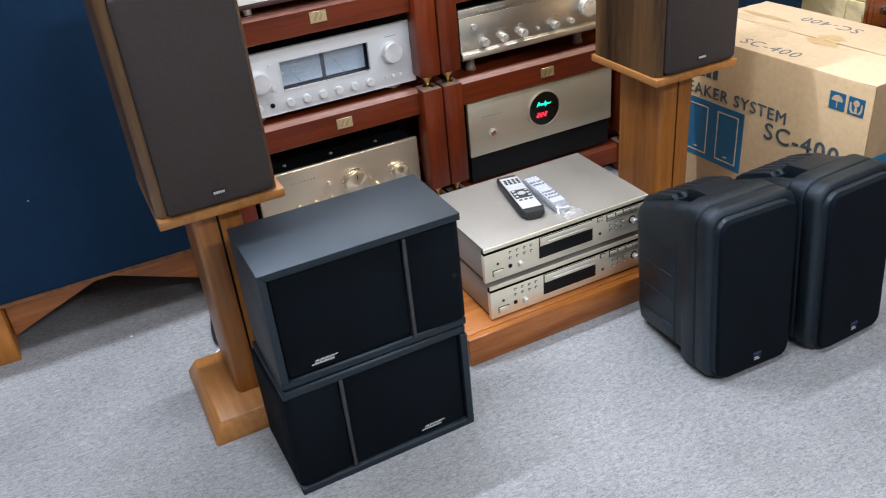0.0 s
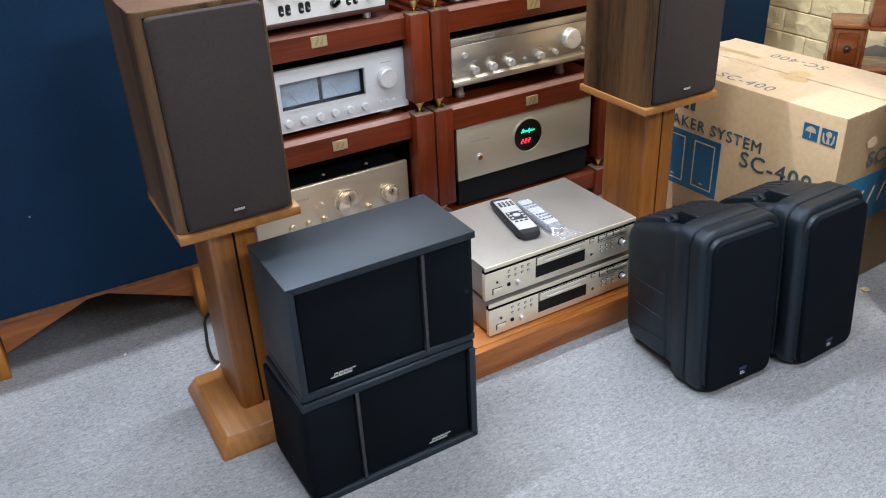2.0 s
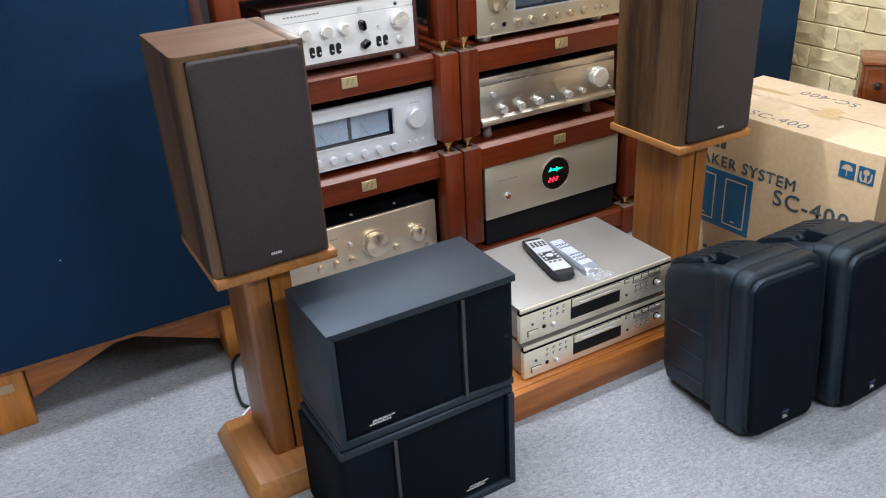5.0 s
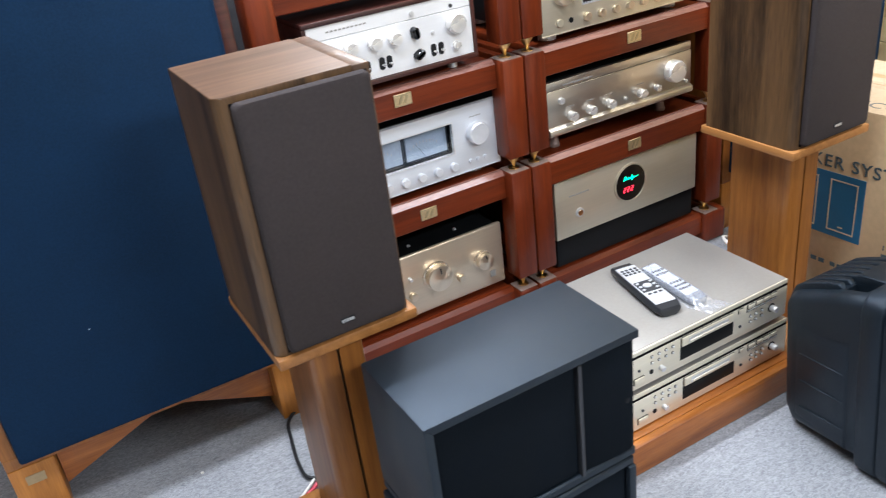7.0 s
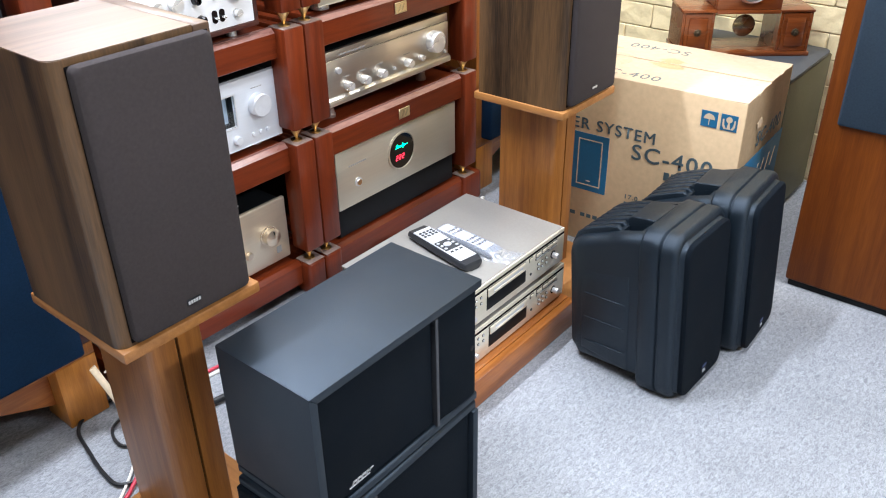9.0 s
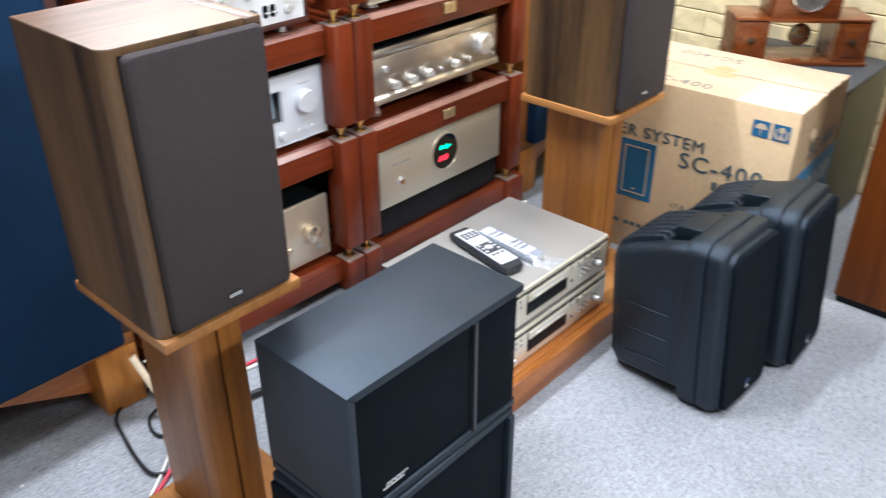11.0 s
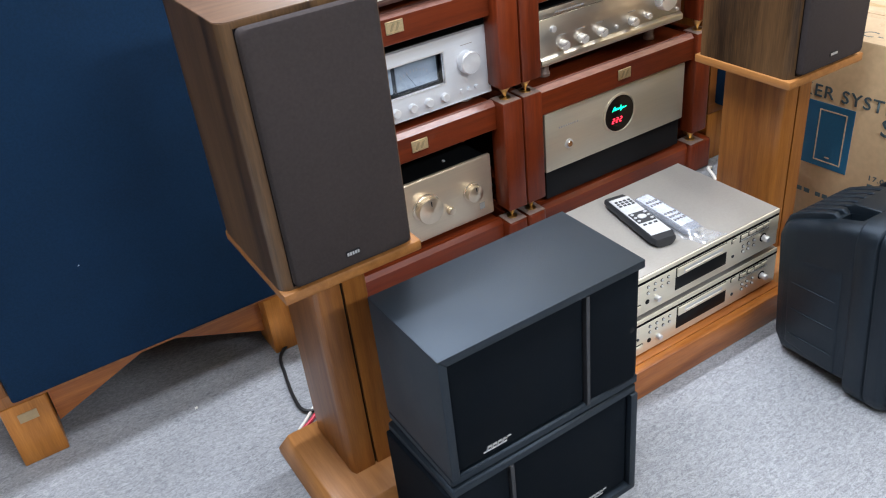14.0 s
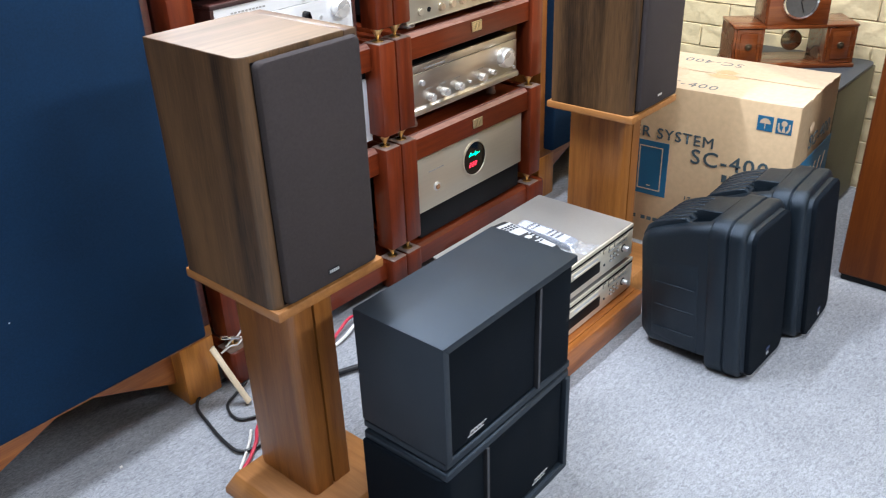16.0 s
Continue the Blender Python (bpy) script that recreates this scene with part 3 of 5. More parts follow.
# ---- two stacked black speakers ----
def direct_speaker(at, flip, label, turn=0.0):
    s = thing("stereo_speaker", at, label, "speaker", "stacked black speakers", turn)
    w, d, h, t, lip = 0.3665, 0.191, 0.2408, 0.014, 0.017

    def put(x0, x1, y0, y1, z0, z1, bevel=0.0015):
        if flip:
            x0, x1, z0, z1 = w - x1, w - x0, h - z1, h - z0
        return box(x0, x1, y0, y1, z0, z1, bevel, 1)

    def put_prism(pts, z0, z1, bevel):
        pts = [(w - x, y) for x, y in pts] if flip else pts
        return prism(pts, h - z1 if flip else z0, h - z0 if flip else z1, "z", bevel)

    def pad(x0, x1, y0, z0, z1, r):
        """A cloth-covered frame with soft corners and a rounded front edge."""
        if flip:
            x0, x1, z0, z1 = w - x1, w - x0, h - z1, h - z0
        rings = ((0.034, 0.0), (y0 + 0.006, 0.0), (y0 + 0.002, 0.0012), (y0, 0.0045))
        return loft([[(x, y, z) for x, z in rounded(x0 + i, x1 - i, z0 + i, z1 - i, r, 3)] for y, i in rings])

    def mitred(pts, y0):
        pts = [(w - x, h - z) for x, z in pts] if flip else pts
        return prism(pts, y0, d, "y", 0.0012)

    part("top_panel" if not flip else "bottom_panel", mitred([(0.0001, h), (w, h), (w, h - t), (t, h - t)], 0.0), M["vinyl"], s)
    part("side_panel", mitred([(0, h - 0.0001), (t - 0.0001, h - t), (t - 0.0001, lip + 0.0002), (0, lip + 0.0002)], 0.0), M["vinyl"], s)
    part("bottom_panel" if not flip else "top_panel", put(0, w - 0.003, 0.004, d, 0, lip, 0.003), M["vinyl"], s)
    part("rear_body", put(t + 0.0002, w - 0.035, 0.131, d - 0.001, lip + 0.0002, h - t - 0.0002), M["vinyl"], s)
    part("baffle", put(t + 0.0002, w - 0.04, 0.035, 0.1308, lip + 0.0002, h - t - 0.0002), M["black"], s)
    part("front_grille", pad(t + 0.0025, 0.2525, 0.0075, lip + 0.002, h - t - 0.0035, 0.006), M["black_cloth"], s)
    part("trim_strip", put(0.2535, 0.2605, 0.001, 0.03, lip - 0.003, h - t - 0.003, 0.001), M["strip"], s, "dark grey metal strip")
    side = [(0.2615, 0.0075), (0.335, 0.0035), (0.354, 0.0045), (0.3645, 0.0105), (0.3695, 0.024), (0.3705, d - 0.002), (0.335, d - 0.002), (0.335, 0.06), (0.2615, 0.034)]
    part("side_grille", put_prism(side, lip - 0.002, h - t - 0.004, 0.003), M["black_cloth"], s)
    lx, lz = (0.258, 0.0285) if flip else (0.064, 0.0315)
    logo = part("badge", prism([(lx - 0.004, lz), (lx + 0.038, lz), (lx + 0.0385, lz + 0.001), (lx - 0.0035, lz + 0.001)], 0.0055, 0.0078, "y"), M["silver"], s, "slanted silver maker's badge")
    for k in range(4):
        x0, z0 = lx + 0.002 + 0.0094 * k, lz + 0.002
        part("badge_bar", prism([(x0, z0), (x0 + 0.007, z0), (x0 + 0.0094, z0 + 0.0063), (x0 + 0.0024, z0 + 0.0063)], 0.0055, 0.0078, "y"), M["silver"], logo)
        part("badge_slit", prism([(x0 + 0.0022, z0 + 0.0021), (x0 + 0.0064, z0 + 0.0021), (x0 + 0.0073, z0 + 0.0043), (x0 + 0.0031, z0 + 0.0043)], 0.005, 0.0058, "y"), M["black"], logo)
    part("badge_line", prism([(lx + 0.036, lz + 0.0074), (lx + 0.046, lz + 0.0074), (lx + 0.0464, lz + 0.0083), (lx + 0.0364, lz + 0.0083)], 0.0055, 0.0078, "y"), M["silver"], logo)
    if not flip:
        part("emblem", turned([(0.005, 0), (0.005, 0.0012), (0.0035, 0.0018)], 14, "y", (0.347, 0.0052, 0.116)), M["black"], s, "small dark round emblem")
    return s


direct_speaker((0.1765, 1.149, 0.0), True, "black vinyl stereo speaker lying upside down on the carpet", 0.8)
direct_speaker((0.1835, 1.155, 0.2412), False, "black vinyl stereo speaker stacked on its upside-down twin")


# ---- platform with two disc decks ----
plat = thing("low_platform", (0.885, 1.31, 0), "low orange-brown wooden platform under the two decks", "platform")
part("front_board", box(-0.265, 0.252, 0, 0.02, 0, 0.071, 0.003), M["teak"], plat)
part("top_board", box(-0.2645, 0.2515, 0.0205, 0.34, 0.05, 0.0715, 0.002), M["teak"], plat)
for sx in (-0.2645, 0.2315):
    part("side_board", box(sx, sx + 0.02, 0.0205, 0.34, 0, 0.0498, 0.001), M["teak"], plat)


def disc_deck(at, label):
    s = thing("disc_deck", at, label, "disc player", "stacked disc decks")
    w, h = 0.434, 0.088
    part("body", box(0.004, w - 0.004, 0.012, 0.278, 0.004, h - 0.003, 0.002), M["cdtop"], s, "bronze-grey steel casing")
    part("top_cover", box(0.001, w - 0.001, 0.004, 0.282, h - 0.004, h, 0.0015), M["cdtop"], s, "bronze-grey steel lid")
    part("front_panel", box(0, w, 0, 0.0125, 0.002, h - 0.0165, 0.0012), M["cdface"], s)
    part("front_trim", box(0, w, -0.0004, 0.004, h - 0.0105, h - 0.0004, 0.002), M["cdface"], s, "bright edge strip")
    part("trim_shadow_gap", box(0.0005, w - 0.0005, 0.0006, 0.012, h - 0.0163, h - 0.0085), M["pit"], s, "black groove under the edge strip")
    part("tray_recess", box(0.1375, 0.2775, -0.0008, 0.001, 0.0498, 0.0708), M["pit"], s, "dark gap round the tray")
    tray = part("disc_tray", box(0.1392, 0.2758, -0.004, 0.001, 0.0512, 0.0698, 0.001), M["cdface"], s)
    part("tray_slot", box(0.156, 0.262, -0.0046, -0.0035, 0.0545, 0.066), M["silver"], tray, "bright finger slot")
    part("tray_lip", box(0.158, 0.26, -0.0065, -0.0044, 0.0555, 0.0595, 0.001), M["cdface"], tray)
    part("display", box(0.137, 0.279, -0.0012, 0.002, 0.0185, 0.0488, 0.0008), M["black"], s, "black display window")
    for bx in (0.327, 0.351, 0.372, 0.392):
        part("button_recess", box(bx - 0.0102, bx + 0.0102, -0.0008, 0.001, 0.0606, 0.0709), M["pit"], s)
        part("button", box(bx - 0.0086, bx + 0.0086, -0.004, 0.001, 0.0622, 0.0697, 0.001), M["cdface"], s)
    part("button_recess", box(0.2915, 0.3055, -0.0008, 0.001, 0.0602, 0.0708), M["pit"], s)
    part("button", box(0.293, 0.304, -0.003, 0.001, 0.0618, 0.0694, 0.001), M["cdface"], s)
    part("rail_shadow", box(0.3165, 0.4035, -0.0008, 0.001, 0.0538, 0.0592), M["pit"], s)
    part("button_rail", box(0.318, 0.402, -0.003, 0.001, 0.0562, 0.0586, 0.0008), M["silver"], s)
    for k, bx in enumerate((0.328, 0.343, 0.36)):
        for bz in (0.028, 0.0405):
            part("button_ring", turned([(0.0036, 0), (0.0036, 0.0007), (0.003, 0.0008)], 12, "y", (bx, 0, bz + 0.001 * k)), M["pit"], s)
            part("button", turned([(0.0025, 0), (0.0025, 0.004), (0.0018, 0.0046)], 10, "y", (bx, 0, bz + 0.001 * k)), M["silver"], s)
    for bx in (0.064, 0.082, 0.1, 0.117):
        for bz in (0.047, 0.061):
            part("button_ring", turned([(0.0034, 0), (0.0034, 0.0007), (0.0025, 0.0008)], 12, "y", (bx, 0, bz)), M["pit"], s)
            part("button", turned([(0.0022, 0), (0.0022, 0.003), (0.0016, 0.0036)], 10, "y", (bx, 0, bz)), M["silver"], s)
    part("knob_shadow", turned([(0.0098, 0), (0.0098, 0.0007), (0.008, 0.0008)], 20, "y", (0.389, 0, 0.036)), M["pit"], s)
    part("volume_knob", turned([(0.0068, 0), (0.0068, 0.013), (0.0058, 0.0145), (0.0003, 0.0148)], 24, "y"), M["silver"], s, "", (0.389, 0, 0.036))
    part("level_knob", turned([(0.0058, 0), (0.0058, 0.009), (0.005, 0.01)], 16, "y", (0.087, 0, 0.026)), M["silver"], s)
    part("headphone_jack", turned([(0.005, 0), (0.005, 0.0012), (0.003, 0.0015)], 14, "y", (0.063, 0, 0.027)), M["black"], s)
    part("button_recess", box(0.0186, 0.0454, -0.0008, 0.001, 0.0136, 0.0284), M["pit"], s)
    part("power_button", box(0.02, 0.044, -0.004, 0.001, 0.015, 0.027, 0.0012), M["cdface"], s)
    part("power_light", turned([(0.003, 0), (0.003, 0.002), (0.002, 0.0025)], 10, "y", (0.032, 0, 0.043)), M["strip"], s)
    part("sensor", turned([(0.0035, 0), (0.0035, 0.0015), (0.002, 0.002)], 10, "y", (0.299, 0, 0.028)), M["strip"], s)
    for fx in (0.05, w - 0.05):
        for fy in (0.05, 0.24):
            part("foot", turned([(0.02, -0.0028), (0.02, 0.004)], 18, "z", (fx, fy, 0)), M["rubber"], s)
    return s


disc_deck((0.697, 1.345, 0.0745), "champagne-fronted lower disc deck on the wooden platform")
disc_deck((0.688, 1.345, 0.1735), "champagne-fronted disc deck with a remote on its grey lid")

DECK_TOP = 0.2617
rem = thing("remote_control", (0.871, 1.488, DECK_TOP), "dark grey remote control with a silver keypad face on the deck", "remote control", turn=0)
rem.matrix_world = pose(0.868, 1.492, DECK_TOP, 0, 0, -11) @ Matrix.Diagonal((1.12, 0.95, 1, 1))


def remote_shape(scale=1.0):
    rings = []
    for y, hw, zt in ((-0.105, 0.012, 0.013), (-0.101, 0.021, 0.018), (-0.085, 0.0262, 0.021), (0.0, 0.026, 0.021), (0.075, 0.0245, 0.02), (0.1, 0.022, 0.018), (0.105, 0.016, 0.013)):
        rings.append([(x * scale, y * scale, z * scale) for x, z in ((-hw * 0.75, 0.0005), (hw * 0.75, 0.0005), (hw, 0.008), (hw * 0.97, zt * 0.85), (hw * 0.85, zt), (-hw * 0.85, zt), (-hw * 0.97, zt * 0.85), (-hw, 0.008))])
    return loft(rings)


part("shell", remote_shape(), M["remote"], rem)
part("keypad_face", box(-0.0205, 0.0205, -0.084, 0.083, 0.0185, 0.0222, 0.001, 1), M["remote_face"], rem, "silver keypad plate")
for r in range(3):
    for c in range(4):
        part("key", box(-0.0165 + 0.009 * c, -0.0105 + 0.009 * c, 0.044 + 0.0095 * r, 0.05 + 0.0095 * r, 0.022, 0.0238, 0.0006, 1), M["keys"], rem)
part("key_ring", box(-0.0185, 0.0185, -0.034, 0.01, 0.0221, 0.0232, 0.0008, 1), M["keys"], rem)
part("round_key", turned([(0.0085, 0.0232), (0.0085, 0.0248), (0.006, 0.0254)], 18, "z", (0, -0.012, 0)), M["remote_face"], rem)
for kx, ky in ((-0.0135, 0.022), (0.0135, 0.022), (-0.0135, -0.006), (0.0135, -0.006), (-0.0135, 0.008), (0.0135, 0.008)):
    part("key", turned([(0.0033, 0.0232), (0.0033, 0.0245), (0.002, 0.025)], 10, "z", (kx, ky - 0.02, 0)), M["remote_face"], rem)
for c in range(3):
    part("key", box(-0.0145 + 0.011 * c, -0.0075 + 0.011 * c, -0.046, -0.041, 0.022, 0.0238, 0.0006, 1), M["keys"], rem)

rem2 = thing("bagged_remote", (0.93, 1.47, DECK_TOP), "silver-grey remote control wrapped in a crinkled clear plastic bag", "remote control")
rem2.matrix_world = pose(0.924, 1.468, DECK_TOP, 0, 0, -4)
part("shell", moved(remote_shape(0.8), pose(0, 0, 0.001)), M["shell_grey"], rem2)
part("keypad_face", box(-0.0165, 0.0165, -0.06, 0.078, 0.0152, 0.0184, 0.001, 1), M["keypad_grey"], rem2, "silver keypad plate")
for r in (1, 2, 3, 6, 7):
    for c in range(4):
        part("key", box(-0.0142 + 0.0076 * c, -0.0088 + 0.0076 * c, -0.054 + 0.0142 * r, -0.0475 + 0.0142 * r, 0.018, 0.0198, 0.0005, 1), M["keys"], rem2)


def bag():
    """A loose clear sleeve that drapes over the remote and fans out in a flat crumpled flap at its near end."""
    bm = bmesh.new()
    rows = []
    nx, ny = 33, 77
    for j in range(ny):
        v = -0.12 + 0.217 * j / (ny - 1)
        row = []
        for i in range(nx):
            fan = max(0.0, -v - 0.082) / 0.038
            u = (-0.03 + 0.06 * i / (nx - 1)) * (1 + 0.1 * fan) + 0.018 * fan
            inside = max(0.0, 1 - (abs(u) / 0.027) ** 4) * max(0.0, 1 - (abs(v) / 0.098) ** 8)
            fold = abs(noise.noise((u * 38 + v * 22, v * 16, 9.0)))
            z = 0.002 + 0.0185 * inside + 0.005 * fold + (0.006 * fan + 0.0012) * abs(noise.noise((u * 80, v * 55, 4.0)))
            row.append(bm.verts.new((u + 0.004 * noise.noise((u * 20, v * 30, 1.0)), v, max(z, 0.0015))))
        rows.append(row)
    for a, b in zip(rows, rows[1:]):
        for k in range(nx - 1):
            bm.faces.new((a[k], a[k + 1], b[k + 1], b[k]))
    return bm


film = part("bag", bag(), M["film"], rem2, "crinkled clear plastic bag")
film.visible_shadow = False


# ---- equipment rack ----
def rack(name, x0, x1, front, label):
    """A column of three shelves, each a board with an apron on four posts with brass spikes."""
    s = thing(name, (x0, 1.895, 0), label, "hi-fi rack", "columns of the equipment rack")
    w, depth, p = x1 - x0, 0.45, 0.0575
    f = front - 1.895
    levels = ((0.03, 0.094), (0.345, 0.415), (0.618, 0.684), (0.878, 0.945))
    for z0, z1 in levels:
        part("shelf_board", box(p + 0.001, w - p - 0.001, f + 0.0245, depth - 0.01, z1 - 0.026, z1 - 0.001, 0.004), M["mahogany"], s)
        part("apron", prism([(f + 0.024, z0), (f + 0.002, z0), (f, z0 + 0.002), (f, z1 - 0.011), (f + 0.011, z1 - 0.0015), (f + 0.024, z1 - 0.0015)], p - 0.002, w - p + 0.002, "x"), M["mahogany"], s)
        # pale strip: dust, plus the chamfer's reflected light put into the colour
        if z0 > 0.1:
            part("worn_edge", prism([(f + 0.0006, z1 - 0.0108), (f - 0.0002, z1 - 0.0105), (f + 0.0108, z1 - 0.0006), (f + 0.022, z1 - 0.0006), (f + 0.022, z1 - 0.0014), (f + 0.0114, z1 - 0.0014)], p - 0.001, w - p + 0.001, "x"), M["dusty_sheen"], s, "pale strip with dust and lamp sheen painted along the shelf's edge")
        if z0 < 0.1:
            for px in (0, w - p):
                for py in (0, depth - p):
                    part("corner_block", box(px + 0.0005, px + p - 0.0005 + (0.028 if px and x0 > 0.8 else 0), py, py + p, 0.0, z1, 0.01, 3), M["mahogany_z"], s)
        if z1 < 0.9:
            part("side_rail", box(0.008, 0.03, p, depth - p, z0, z1 - 0.004, 0.002), M["mahogany"], s)
            part("side_rail", box(w - 0.03, w - 0.008, p, depth - p, z0, z1 - 0.004, 0.002), M["mahogany"], s)
    for (a0, a1), (b0, b1) in zip(levels, levels[1:]):
        for px in (0, w - p):
            for py in (0, depth - p):
                part("post", box(px + 0.0005, px + p - 0.0005, py, py + p, a1 + 0.035, b1, 0.005), M["mahogany_z"], s)
                at = (px + p / 2, py + 0.031, a1)
                part("top_plate", box(px + 0.003, px + p - 0.003, py + 0.003, py + p - 0.003, a1 - 0.001, a1 + 0.0008, 0.0004, 1), M["dusty"], s, "dusty grey steel plate")
                part("spike", turned([(0.0025, 0.0035), (0.0045, 0.01), (0.0085, 0.019), (0.0155, 0.029), (0.0155, 0.035)], 18, "z", at), M["brass"], s, "brass spike")
                part("spike_disc", turned([(0.0135, 0.0), (0.0135, 0.003), (0.011, 0.004)], 16, "z", at), M["brass"], s, "brass disc")
    return s, f


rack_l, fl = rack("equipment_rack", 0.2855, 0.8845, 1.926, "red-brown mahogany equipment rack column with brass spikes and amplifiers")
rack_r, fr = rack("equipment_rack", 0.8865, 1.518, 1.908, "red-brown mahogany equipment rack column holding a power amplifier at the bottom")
for rk, f, marks in ((rack_l, fl, ((0.329, 0.378), (0.304, 0.655))), (rack_r, fr, ((0.327, 0.378), (0.329, 0.653)))):
    for bx, bz in marks:
        badge = part("badge", box(bx - 0.021, bx + 0.021, f - 0.004, f - 0.0006, bz - 0.0135, bz + 0.0135, 0.0008, 1), M["badge"], rk, "square brass maker's badge")
        for k in range(2):
            part("badge_relief", prism([(bx - 0.013 + 0.013 * k, bz - 0.008), (bx - 0.008 + 0.013 * k, bz - 0.008), (bx + 0.0 + 0.013 * k, bz + 0.008), (bx - 0.005 + 0.013 * k, bz + 0.008)], f - 0.0052, f - 0.0038, "y"), M["badge_ink"], badge)
        for k in (-0.0112, 0.0112):
            part("badge_rim", box(bx - 0.019, bx + 0.019, f - 0.0048, f - 0.0038, bz + k - 0.0007, bz + k + 0.0007), M["badge_ink"], badge)
part("oval_badge", moved(turned([(0.03, 0), (0.03, 0.003), (0.026, 0.004)], 28, "y", (0, 0, 0)), Matrix.Translation((0.405, fl - 0.0005, 0.89)) @ Matrix.Diagonal((1, 1, 0.42, 1))), M["silver"], rack_l, "silver oval badge")


# ---- amplifiers ----
def knob(s, x, z, r, depth, material, name="knob", y=0.0):
    part(name, turned([(r, 0), (r, depth * 0.85), (r * 0.9, depth), (r * 0.88, depth), (0.0004, depth * 1.02)], 32 if r > 0.015 else 20, "y"), material, s, "", (x, y, z))


def power_amplifier():
    s = thing("power_amplifier", (0.9625, 1.915, 0.094), "champagne-fronted power amplifier with a round red-lit meter, on the rack", "amplifier")
    w = 0.478
    part("body", box(0.012, w - 0.012, 0.03, 0.40, 0.004, 0.243, 0.003), M["black"], s, "black casing")
    part("front_panel", box(0, w, 0, 0.014, 0.087, 0.2465, 0.002), M["champagne"], s)
    part("panel_ledge", box(0.001, w - 0.001, 0.002, 0.03, 0.2467, 0.2495, 0.001), M["champagne"], s)
    part("lower_grille", box(0.004, w - 0.004, 0.008, 0.03, 0.006, 0.086, 0.002), M["black"], s, "black ventilated lower front")
    mx, mz = 0.243, 0.176
    part("meter_ring", turned([(0.0545, 0), (0.0545, 0.003), (0.0505, 0.0045), (0.049, 0.001)], 40, "y", (mx, 0, mz)), M["champagne"], s)
    meter = part("meter", turned([(0.0488, 0), (0.0488, 0.0022), (0.0001, 0.0024)], 40, "y", (mx, 0, mz)), M["gloss"], s, "round black meter window")
    script = ((-0.031, 0.009), (-0.021, 0.024), (-0.019, 0.011), (-0.025, 0.0145), (-0.014, 0.0165), (-0.0135, 0.0105), (-0.0075, 0.0175), (-0.007, 0.0105), (-0.002, 0.016), (0.0005, 0.011), (0.005, 0.0235), (0.0035, 0.0045), (0.009, 0.0165), (0.0105, 0.011), (0.016, 0.0165), (0.0165, 0.0115), (0.028, 0.0145))
    part("green_script", tube([(mx + 0.82 * dx, -0.0032, mz + 0.003 + 0.8 * dz) for dx, dz in script], 0.0007, 6, 5), M["green_glow"], meter, "green lit script mark")
    strokes = ((0.001, 0.0062, 0.0122, 0.0135), (0.0062, 0.0076, 0.0072, 0.0125), (0.001, 0.0066, 0.006, 0.0074), (0.0, 0.0014, 0.001, 0.0062), (0.0008, 0.0068, 0.0, 0.0013))
    for k in range(3):
        bars = [prism([(mx - 0.026 + 0.0125 * k + x + 0.18 * z, mz - 0.023 + z) for x, z in ((xa, za), (xb, za), (xb, zb), (xa, zb))], -0.0034, -0.0026, "y") for xa, xb, za, zb in strokes]
        part("digit", join(*bars), M["red_glow"], meter, "red lit digit two")
    part("power_button_ring", turned([(0.0125, 0), (0.0125, 0.003), (0.0105, 0.0035)], 22, "y", (0.0735, 0, 0.147)), M["silver"], s)
    knob(s, 0.0735, 0.147, 0.0085, 0.007, M["chrome"], "power_button")
    for k in range(9):
        part("engraving", box(0.043 + 0.0072 * k, 0.048 + 0.0072 * k, -0.0004, 0.0002, 0.197, 0.201), M["ink_grey"], s)
    for fx in (0.06, w - 0.06):
        for fy in (0.06, 0.34):
            part("foot", turned([(0.025, -0.001), (0.025, 0.006)], 18, "z", (fx, fy, 0.0)), M["rubber"], s)
    return s


